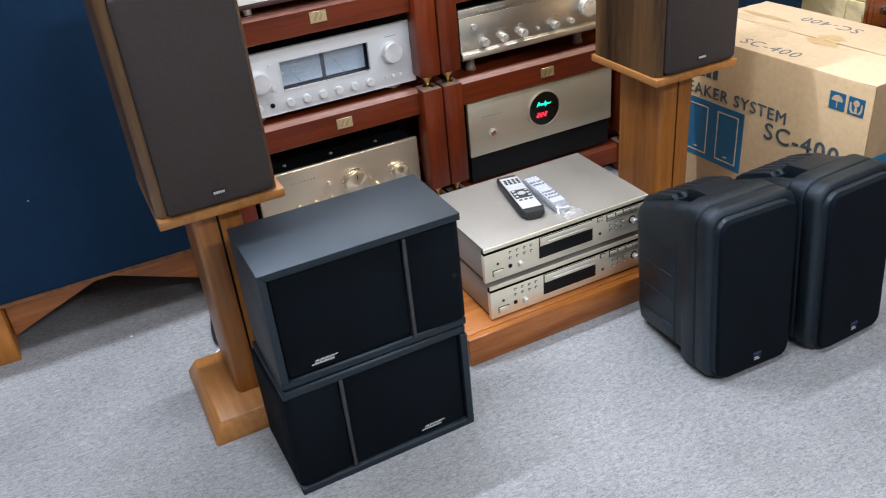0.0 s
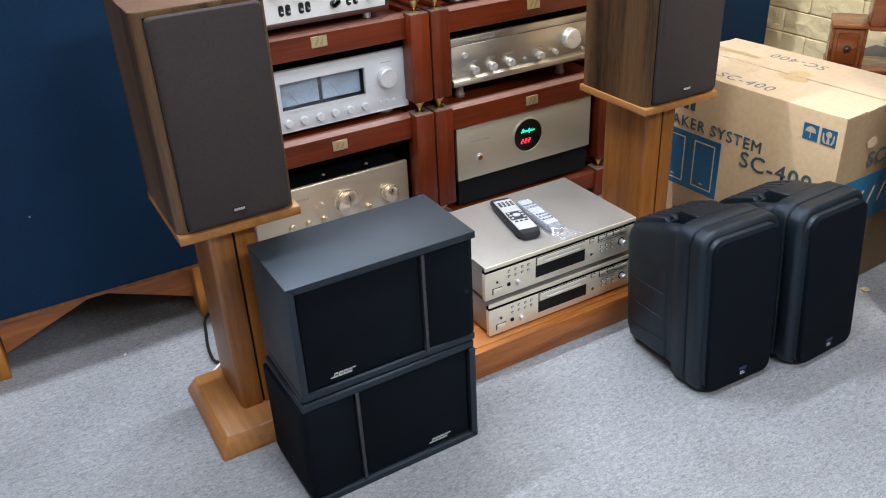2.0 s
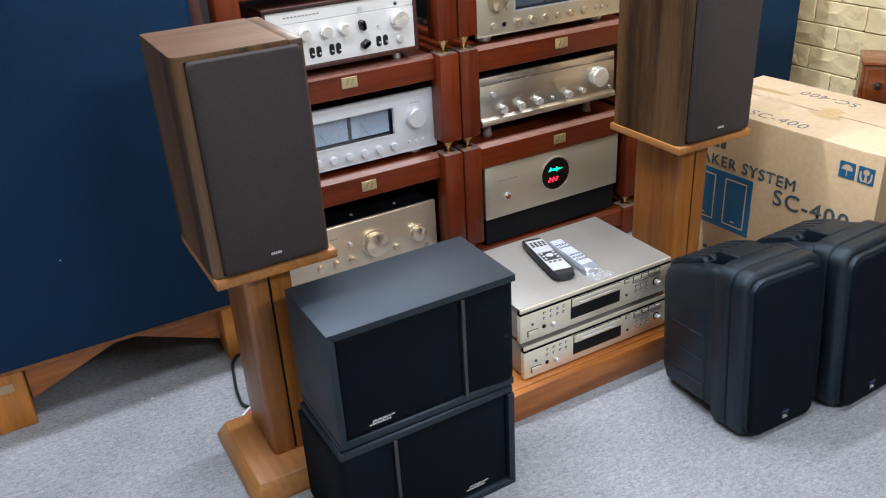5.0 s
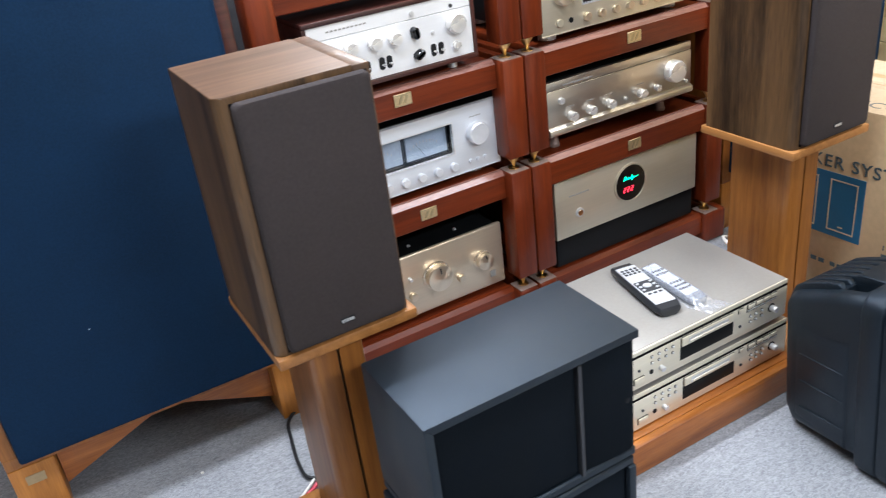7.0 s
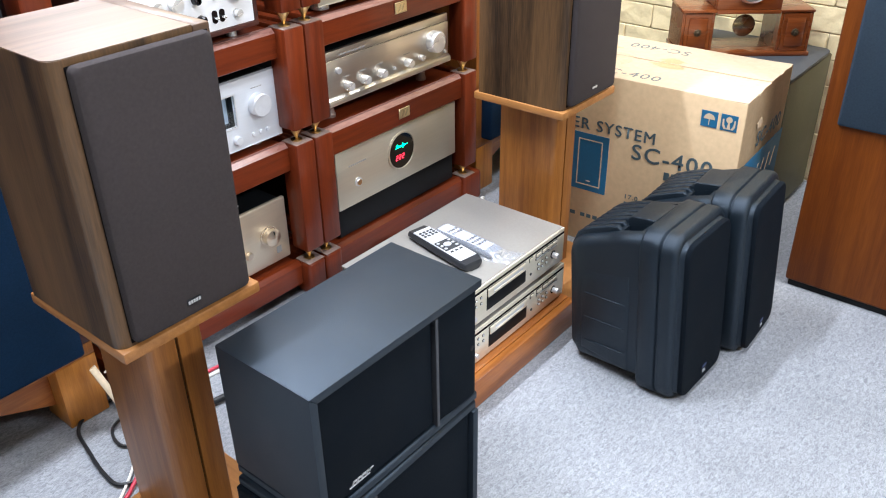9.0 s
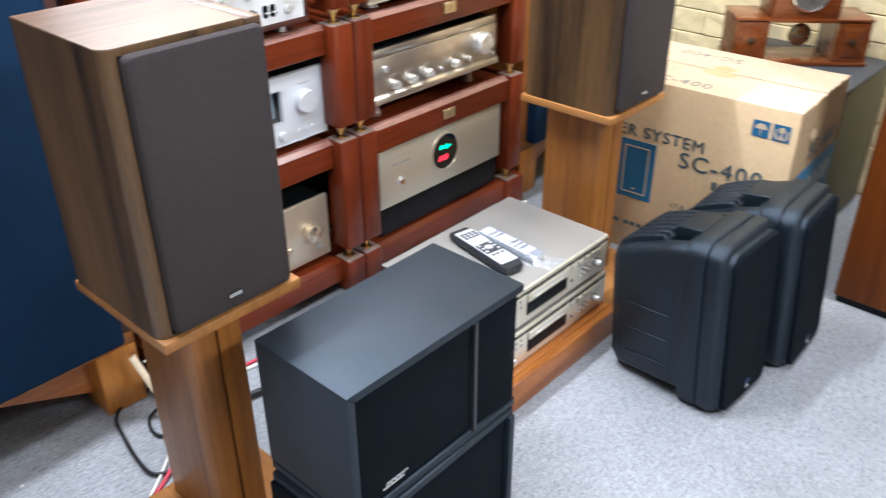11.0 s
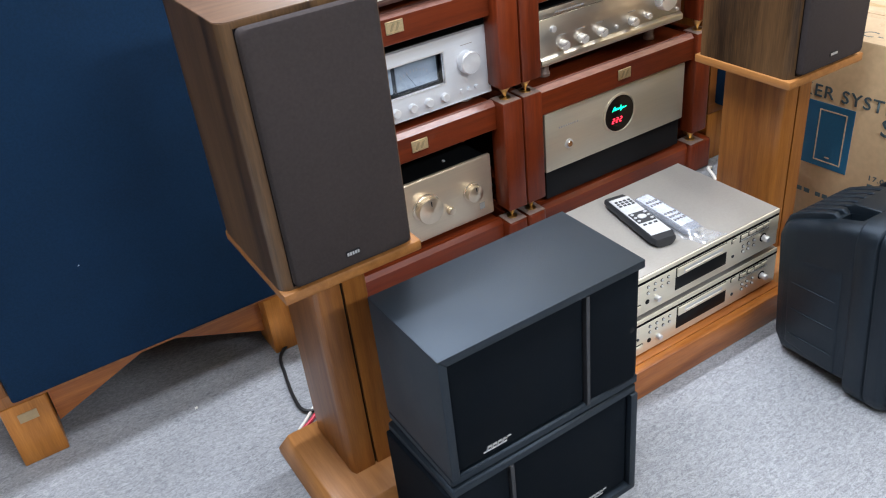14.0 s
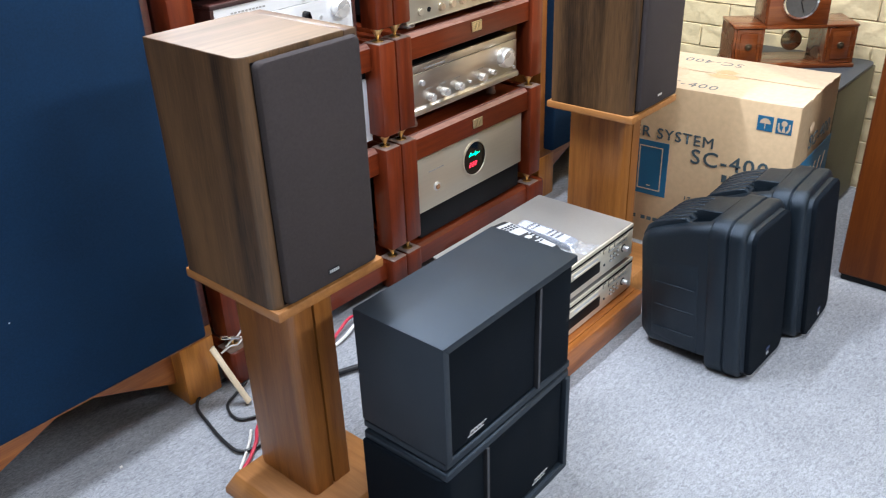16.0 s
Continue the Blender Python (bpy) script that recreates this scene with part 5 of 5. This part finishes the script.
    scrap(0.232, 0.5, 0.014, 0.075, 7.0, 0.0005, M["tape"], "torn remnant of brown parcel tape", "parcel_tape")
    scrap(0.16, 0.262, 0.02, 0.045, 8.0, 0.0006, M["tape"], "torn remnant of brown parcel tape", "parcel_tape")
    scrap(0.172, 0.42, 0.02, 0.06, 2.0, 0.0004, M["scar"], "torn paper patch")
    scrap(0.135, 0.37, 0.026, 0.014, 3.0, 0.0005, M["scar"], "torn paper patch")
    scrap(0.19, 0.54, 0.022, 0.045, 5.0, 0.0004, M["scar"], "torn paper patch")

    def side_print(bm, y, z, material):
        for one in letters_of(bm):
            part("letter", moved(one, Matrix.Translation((-0.0008, y - y0, z)) @ Matrix.Rotation(radians(-90), 4, "Z")), material, s)

    side_print(lettering("SPEAKER SYSTEM", 0.031, 0.372, bold=0.0006), 1.706, 0.333, M["ink"])
    side_print(lettering("17.0", 0.013, 0.036, bold=0.0003), 1.398, 0.165, M["ink"])
    side_print(lettering("SC-400", 0.043, 0.213, bold=0.0006), 1.392, 0.281, M["ink"])
    blue = part("picture", box(-0.0012, 0.0004, 1.457 - y0, 1.705 - y0, 0.157, 0.322), M["ink_blue"], s, "blue picture of two speakers")
    for ya, yb in ((1.474, 1.545), (1.578, 1.65)):
        for a, b, c, e in ((ya, yb, 0.172, 0.175), (ya, yb, 0.303, 0.306), (ya, ya + 0.003, 0.175, 0.303), (yb - 0.003, yb, 0.175, 0.303)):
            part("outline", box(-0.0018, -0.001, a - y0, b - y0, c, e), M["card_top"], blue)
        part("outline", box(-0.0018, -0.001, (ya + yb) / 2 - 0.006 - y0, (ya + yb) / 2 + 0.006 - y0, 0.184, 0.187), M["card_top"], blue)
    for k, ya in enumerate((1.186, 1.138)):
        icon = part("icon", box(-0.0012, 0.0004, ya - y0, ya + 0.04 - y0, 0.412, 0.452), M["ink_blue"], s, "blue handling symbol")
        if k == 0:
            half = [(ya + 0.02 - y0 + 0.014 * math.cos(radians(a)), 0.432 + 0.014 * math.sin(radians(a))) for a in range(0, 181, 20)]
            part("umbrella", prism(half, -0.0018, -0.001, "x"), M["card_top"], icon)
            part("umbrella_stick", box(-0.0018, -0.001, ya + 0.019 - y0, ya + 0.021 - y0, 0.417, 0.432), M["card_top"], icon)
        else:
            part("goblet", turned([(0.0075, 0.001), (0.0075, 0.0018)], 18, "x", (0, ya + 0.02 - y0, 0.4395)), M["card_top"], icon)
            part("goblet_stem", prism([(ya + 0.0155 - y0, 0.416), (ya + 0.0245 - y0, 0.416), (ya + 0.0215 - y0, 0.433), (ya + 0.0185 - y0, 0.433)], -0.0018, -0.001, "x"), M["card_top"], icon)
            for sg in (-1, 1):
                arm = [(0.005, 0.416), (0.011, 0.426), (0.0125, 0.44), (0.0155, 0.44), (0.0155, 0.424), (0.011, 0.416)]
                part("grip", prism([(ya + 0.02 + sg * a - y0, z) for a, z in arm], -0.0018, -0.001, "x"), M["card_top"], icon)
    for ya, yb, z, hh in ((1.30, 1.2, 0.245, 0.022), (1.35, 1.29, 0.165, 0.011), (1.4, 1.33, 0.145, 0.01), (1.60, 1.535, 0.075, 0.011), (1.525, 1.43, 0.075, 0.011), (1.42, 1.36, 0.075, 0.011), (1.64, 1.55, 0.385, 0.03)):
        n = max(2, int((ya - yb) / 0.018))
        for k in range(n):
            yy = ya - (ya - yb) * k / n
            part("print_bar", box(-0.0009, 0.0004, yy - 0.7 * (ya - yb) / n - y0, yy - y0, z, z + hh), M["ink"], s)

    def lay(bm, m):
        bm.transform(m)
        for v in bm.verts:
            near = v.co.x < w / 2
            t = (v.co.x - 0.001) / (w / 2 - 0.003) if near else (w - 0.001 - v.co.x) / (w / 2)
            v.co.z = flap_z(v.co.x, v.co.y, t, 0.001 if near else 0.0035) + (0.0003 if v.co.z > h else -0.0006)
        part("letter", bm, M["ink_pale"], s)

    def top_print(x, y, turn):
        for bm in letters_of(lettering("SC-400", 0.036, 0.17)):
            lay(bm, Matrix.Translation((x - x0, y - y0, h)) @ Matrix.Rotation(radians(turn), 4, "Z") @ Matrix.Rotation(radians(-90), 4, "X"))

    top_print(1.545, 1.528, -90)
    top_print(1.815, 1.375, 90)
    for one in letters_of(lettering("SC-400", 0.04, 0.19, 0.0004, 0.0008)):
        part("letter", moved(one, Matrix.Translation((0.115, -0.0036, 0.338))), M["ink"], s)
    # pale outline imitates the tape's glint on the carton end
    patch = [(0.118 + 0.02 * math.cos(a) * (1 + 0.3 * noise.noise((a * 2, 7.0, 1.0))), 0.402 + 0.013 * math.sin(a) * (1 + 0.3 * noise.noise((a * 2, 3.0, 1.0)))) for a in (2 * math.pi * k / 20 for k in range(20))]
    part("paper_scar", prism(patch, -0.0036, -0.0028, "y"), M["card_top"], s, "pale patch painted in for a glint on the tape")
    band = part("band", box(0.02, w - 0.001, -0.0045, -0.0036, 0.185, 0.315), M["ink_blue"], s, "blue printed band")
    for k in range(5):
        part("script_bar", prism([(0.1 + 0.045 * k, 0.228), (0.107 + 0.045 * k, 0.228), (0.127 + 0.045 * k, 0.275), (0.12 + 0.045 * k, 0.275)], -0.0052, -0.0044, "y"), M["card_top"], band)
    return s


cardboard_box()

# ---- right-hand corner ----
ol = thing("cabinet", (1.885, 1.135, 0), "olive-grey painted cabinet with a slate top carrying the wooden clock", "cabinet")
part("body", box(0, 0.343, 0, 0.405, 0.012, 0.428, 0.004), M["olive"], ol)
part("plinth", box(0.01, 0.335, 0.012, 0.395, 0.0, 0.0118), M["black"], ol)
part("top", prism([(0, 0), (0.313, 0), (0.327, 0.004), (0.338, 0.013), (0.343, 0.03), (0.343, 0.405), (0, 0.405)], 0.4285, 0.44, "z", 0.003), M["slate"], ol, "slate-blue top with a rounded corner")

ck = thing("mantel_clock", (1.895, 1.462, 0.44), "red-brown wooden mantel clock with a chrome dial and small drawers", "clock", turn=-51.7)
part("base", box(-0.004, 0.367, -0.005, 0.142, 0, 0.012, 0.002), M["clockwood"], ck)
for xa in (0.0, 0.272):
    xb = xa + 0.09
    part("side_box", join(box(xa, xa + 0.008, 0.001, 0.139, 0.0122, 0.122, 0.001, 1), box(xb - 0.008, xb, 0.001, 0.139, 0.0122, 0.122, 0.001, 1), box(xa + 0.0075, xb - 0.0075, 0.012, 0.138, 0.013, 0.121)), M["clockwood"], ck)
    part("box_top", box(xa - 0.002, xb + 0.002, -0.003, 0.141, 0.1222, 0.13, 0.002), M["clockwood"], ck)
    dr = part("drawer", join(box(xa + 0.0085, xb - 0.0085, 0.0, 0.011, 0.0135, 0.1205, 0.001, 1), box(xa + 0.019, xb - 0.019, -0.0035, 0.001, 0.026, 0.109, 0.003, 2)), M["clockwood"], ck)
    cx, cz = (xa + xb) / 2, 0.068
    pull = part("pull_plate", join(box(cx - 0.0085, cx + 0.0085, -0.0055, -0.003, cz - 0.0085, cz + 0.0085, 0.001, 1), moved(box(-0.0085, 0.0085, -0.0058, -0.003, -0.0085, 0.0085, 0.001, 1), Matrix.Translation((cx, 0, cz)) @ Matrix.Rotation(radians(45), 4, "Y"))), M["brass_dark"], dr, "star-shaped dark brass pull")
    part("pull_knob", turned([(0.004, 0.005), (0.0035, 0.008), (0.0055, 0.01), (0.003, 0.012)], 14, "y", (cx, 0, cz)), M["brass_dark"], dr)
part("shelf", box(0.0925, 0.2695, -0.0015, 0.139, 0.119, 0.13, 0.0015), M["clockwood"], ck)
case = [(0.092, 0.1305), (0.27, 0.1305), (0.27, 0.22), *[(0.181 + 0.089 * math.cos(radians(a)), 0.22 + 0.07 * math.sin(radians(a))) for a in range(15, 166, 15)], (0.092, 0.22)]
part("dial_case", prism(case, 0.002, 0.136, "y", 0.002), M["clockwood"], ck)
part("bezel", turned([(0.053, 0), (0.053, 0.006), (0.05, 0.01), (0.0455, 0.008), (0.045, 0.003)], 40, "y", (0.181, 0.002, 0.2)), M["chrome"], ck, "chrome bezel")
# the dark reflection of the dial's glass is put into its colour
part("dial", turned([(0.0448, 0), (0.0448, 0.0035), (0.0005, 0.0036)], 36, "y", (0.181, 0.002, 0.2)), M["dial"], ck, "dial darkened for the reflection in its glass")
for a, ln in ((50, 0.024), (160, 0.034)):
    part("clock_hand", moved(box(-0.0012, 0.0012, -0.0026, -0.0018, 0, ln), Matrix.Translation((0.181, 0, 0.2)) @ Matrix.Rotation(radians(a), 4, "Y")), M["black"], ck)
bob = part("pendulum_bob", turned([(0.004, 0), (0.03, 0.002), (0.032, 0.004), (0.03, 0.006), (0.002, 0.0095)], 34, "y", (0.196, 0.075, 0.068)), M["bell"], ck, "brushed metal pendulum bob")
part("pendulum_rod", box(0.195, 0.197, 0.07, 0.072, 0.098, 0.1188), M["bell"], bob)

fs = thing("floor_speaker", (1.617, 0.40, 0), "tall cherry floor speaker with blue-grey grille on a dark plinth", "speaker")
part("plinth", box(0.01, 0.38, 0.01, 0.57, 0, 0.018, 0.002), M["black"], fs, "dark plinth")
part("cabinet", box(0.0, 0.39, 0.0, 0.578, 0.0182, 1.1, 0.008, 3), M["cherry"], fs)
part("grille", loft([[(x, y, z) for y, z in rounded(0.04 + i, 0.538 - i, 0.452 + i, 1.06 - i, 0.006, 3)] for x, i in ((0.002, 0), (-0.009, 0), (-0.012, 0.004))]), M["blue_grey"], fs, "blue-grey cloth grille")

bc = thing("side_cabinet", (-1.0, 2.5, 0), "pinkish-brown wooden cabinet standing behind the blue monitor", "cabinet")
part("body", box(0, 0.55, 0, 0.4, 0.03, 0.9, 0.004), M["cherry"], bc)
part("plinth", box(0.01, 0.54, 0.01, 0.39, 0, 0.0298), M["black"], bc)

# ---- cables and litter ----
G = "cables behind the speaker stand"
single("power_cable", tube([(0.36, 1.93, 0.007), (0.289, 1.936, 0.007), (0.224, 1.936, 0.007), (0.182, 1.903, 0.007), (0.164, 1.836, 0.007), (0.149, 1.757, 0.007), (0.152, 1.704, 0.007), (0.20, 1.688, 0.007), (0.27, 1.70, 0.007)], 0.0038), M["rubber"], "black power cable curling on the carpet", "cable", G)
single("signal_cable", tube([(0.31, 1.89, 0.006), (0.265, 1.872, 0.006), (0.229, 1.854, 0.006), (0.213, 1.812, 0.006), (0.223, 1.784, 0.006), (0.27, 1.765, 0.006), (0.34, 1.77, 0.006)], 0.0033), M["rubber"], "thin black signal cable looping on the carpet", "cable", G)
single("speaker_wire", tube([(0.125, 1.66, 0.004), (0.155, 1.676, 0.006), (0.19, 1.70, 0.012), (0.215, 1.73, 0.01), (0.25, 1.76, 0.004)], 0.004), M["red_wire"], "red speaker wire at the foot of the stand", "cable", G)
single("speaker_wire", tube([(0.118, 1.665, 0.003), (0.145, 1.685, 0.004), (0.18, 1.712, 0.008), (0.21, 1.745, 0.004)], 0.003), M["white_wire"], "white speaker wire at the foot of the stand", "cable", G)
single("cable_duct", tube([(0.236, 1.885, 0.145), (0.252, 1.857, 0.075), (0.268, 1.825, 0.006)], 0.0095, 8, 6, 0.5), M["cream"], "cream plastic cable strip leaning to the floor", "cable strip", G)
single("speaker_wire", tube([(0.43, 1.86, 0.004), (0.53, 1.85, 0.005), (0.58, 1.862, 0.014), (0.64, 1.88, 0.02), (0.70, 1.88, 0.004)], 0.004), M["red_wire"], "red speaker wire behind the stacked speakers", "cable", G)
single("speaker_wire", tube([(0.42, 1.845, 0.004), (0.52, 1.835, 0.004), (0.58, 1.838, 0.01), (0.65, 1.86, 0.012), (0.71, 1.855, 0.004)], 0.004), M["white_wire"], "white speaker wire behind the stacked speakers", "cable", G)
single("cable_plug", tube([(0.40, 1.755, 0.011), (0.44, 1.748, 0.011), (0.475, 1.735, 0.011), (0.53, 1.71, 0.011)], 0.0072, 10, 4), M["rubber"], "black plug with its cable on the carpet", "plug", G)
single("power_cable", tube([(-0.46, 2.52, 0.006), (-0.43, 2.47, 0.03), (-0.425, 2.43, 0.012), (-0.39, 2.42, 0.006), (-0.36, 2.46, 0.006)], 0.006), M["rubber"], "black cable beside the blue monitor", "cable")
single("white_cable", tube([(1.06, 1.885, 0.008), (1.11, 1.875, 0.022), (1.16, 1.88, 0.018), (1.2, 1.87, 0.008)], 0.0085, 8), M["white_wire"], "thick white cable on the carpet before the rack", "cable")
single("white_cable", tube([(1.47, 1.80, 0.006), (1.49, 1.83, 0.012), (1.50, 1.86, 0.022), (1.53, 1.875, 0.008)], 0.0048, 8), M["white_wire"], "white cable beside the second studio monitor", "cable")
single("wire_plug", tube([(0.262, 1.884, 0.158), (0.282, 1.88, 0.15), (0.305, 1.882, 0.138)], 0.0045, 8, 4), M["chrome"], "silver plug hanging on thin wires before the rack", "plug", G)
for wire in (((0.27, 1.884, 0.13), (0.295, 1.88, 0.142), (0.33, 1.885, 0.118), (0.345, 1.888, 0.05)), ((0.3, 1.882, 0.14), (0.318, 1.879, 0.155), (0.332, 1.884, 0.146), (0.34, 1.888, 0.11)), ((0.258, 1.887, 0.118), (0.28, 1.881, 0.128), (0.3, 1.884, 0.12), (0.325, 1.888, 0.128))):
    single("speaker_wire", tube(wire, 0.0022, 8, 6), M["white_wire"], "thin white wire hanging before the rack", "cable", G)
single("lint", moved(box(-0.003, 0.003, -0.002, 0.002, 0.0, 0.003), pose(-0.03, 1.868, 0.0002)), M["white_wire"], "white fleck of lint on the carpet", "lint")
single("paper_scrap", moved(prism([(-0.011, -0.008), (0.004, -0.012), (0.013, -0.001), (0.006, 0.011), (-0.008, 0.009)], 0.0, 0.004, "z", 0.001), pose(1.675, 1.071, 0.0003)), M["beige"], "small beige scrap of paper on the carpet", "litter")


# ---- foam bricks of the east wall ----
def brick_mesh(k, w):
    rnd = random.Random(k)
    bm = bmesh.new()
    nx, nz, h = 10, 6, 0.0775
    top = [[None] * (nz + 1) for _ in range(nx + 1)]
    for i in range(nx + 1):
        for j in range(nz + 1):
            edge = i in (0, nx) or j in (0, nz)
            x = -0.0025 if edge else -0.0036 - 0.0052 * rnd.random()
            y, z = (w - 0.0025) * (i / nx - 0.5), (h - 0.0025) * (j / nz - 0.5)
            if i in (1, nx - 1) and not edge:
                y += (1 if i == 1 else -1) * -0.82 * w / nx
            if j in (1, nz - 1) and not edge:
                z += (1 if j == 1 else -1) * -0.8 * h / nz
            top[i][j] = bm.verts.new((x, y, z))
    for i in range(nx):
        for j in range(nz):
            bm.faces.new((top[i][j], top[i][j + 1], top[i + 1][j + 1], top[i + 1][j]))
    bmesh.ops.recalc_face_normals(bm, faces=bm.faces)
    if sum(f.normal.x for f in bm.faces) > 0:
        bmesh.ops.reverse_faces(bm, faces=bm.faces[:])
    return meshed("brick", bm, M["foam"], 20)


bricks = [brick_mesh(k, 0.19) for k in range(6)]
rnd = random.Random(4)
for row in range(16):
    for col in range(10):
        b = new("brick", bricks[rnd.randrange(6)])
        b.parent = wall_east
        b.location = (2.291, 0.6 + 0.19 * col + (0.095 if row % 2 else 0.0), 0.04 + 0.0775 * row)
        if rnd.random() < 0.5:
            b.rotation_euler = (math.pi, 0, 0)
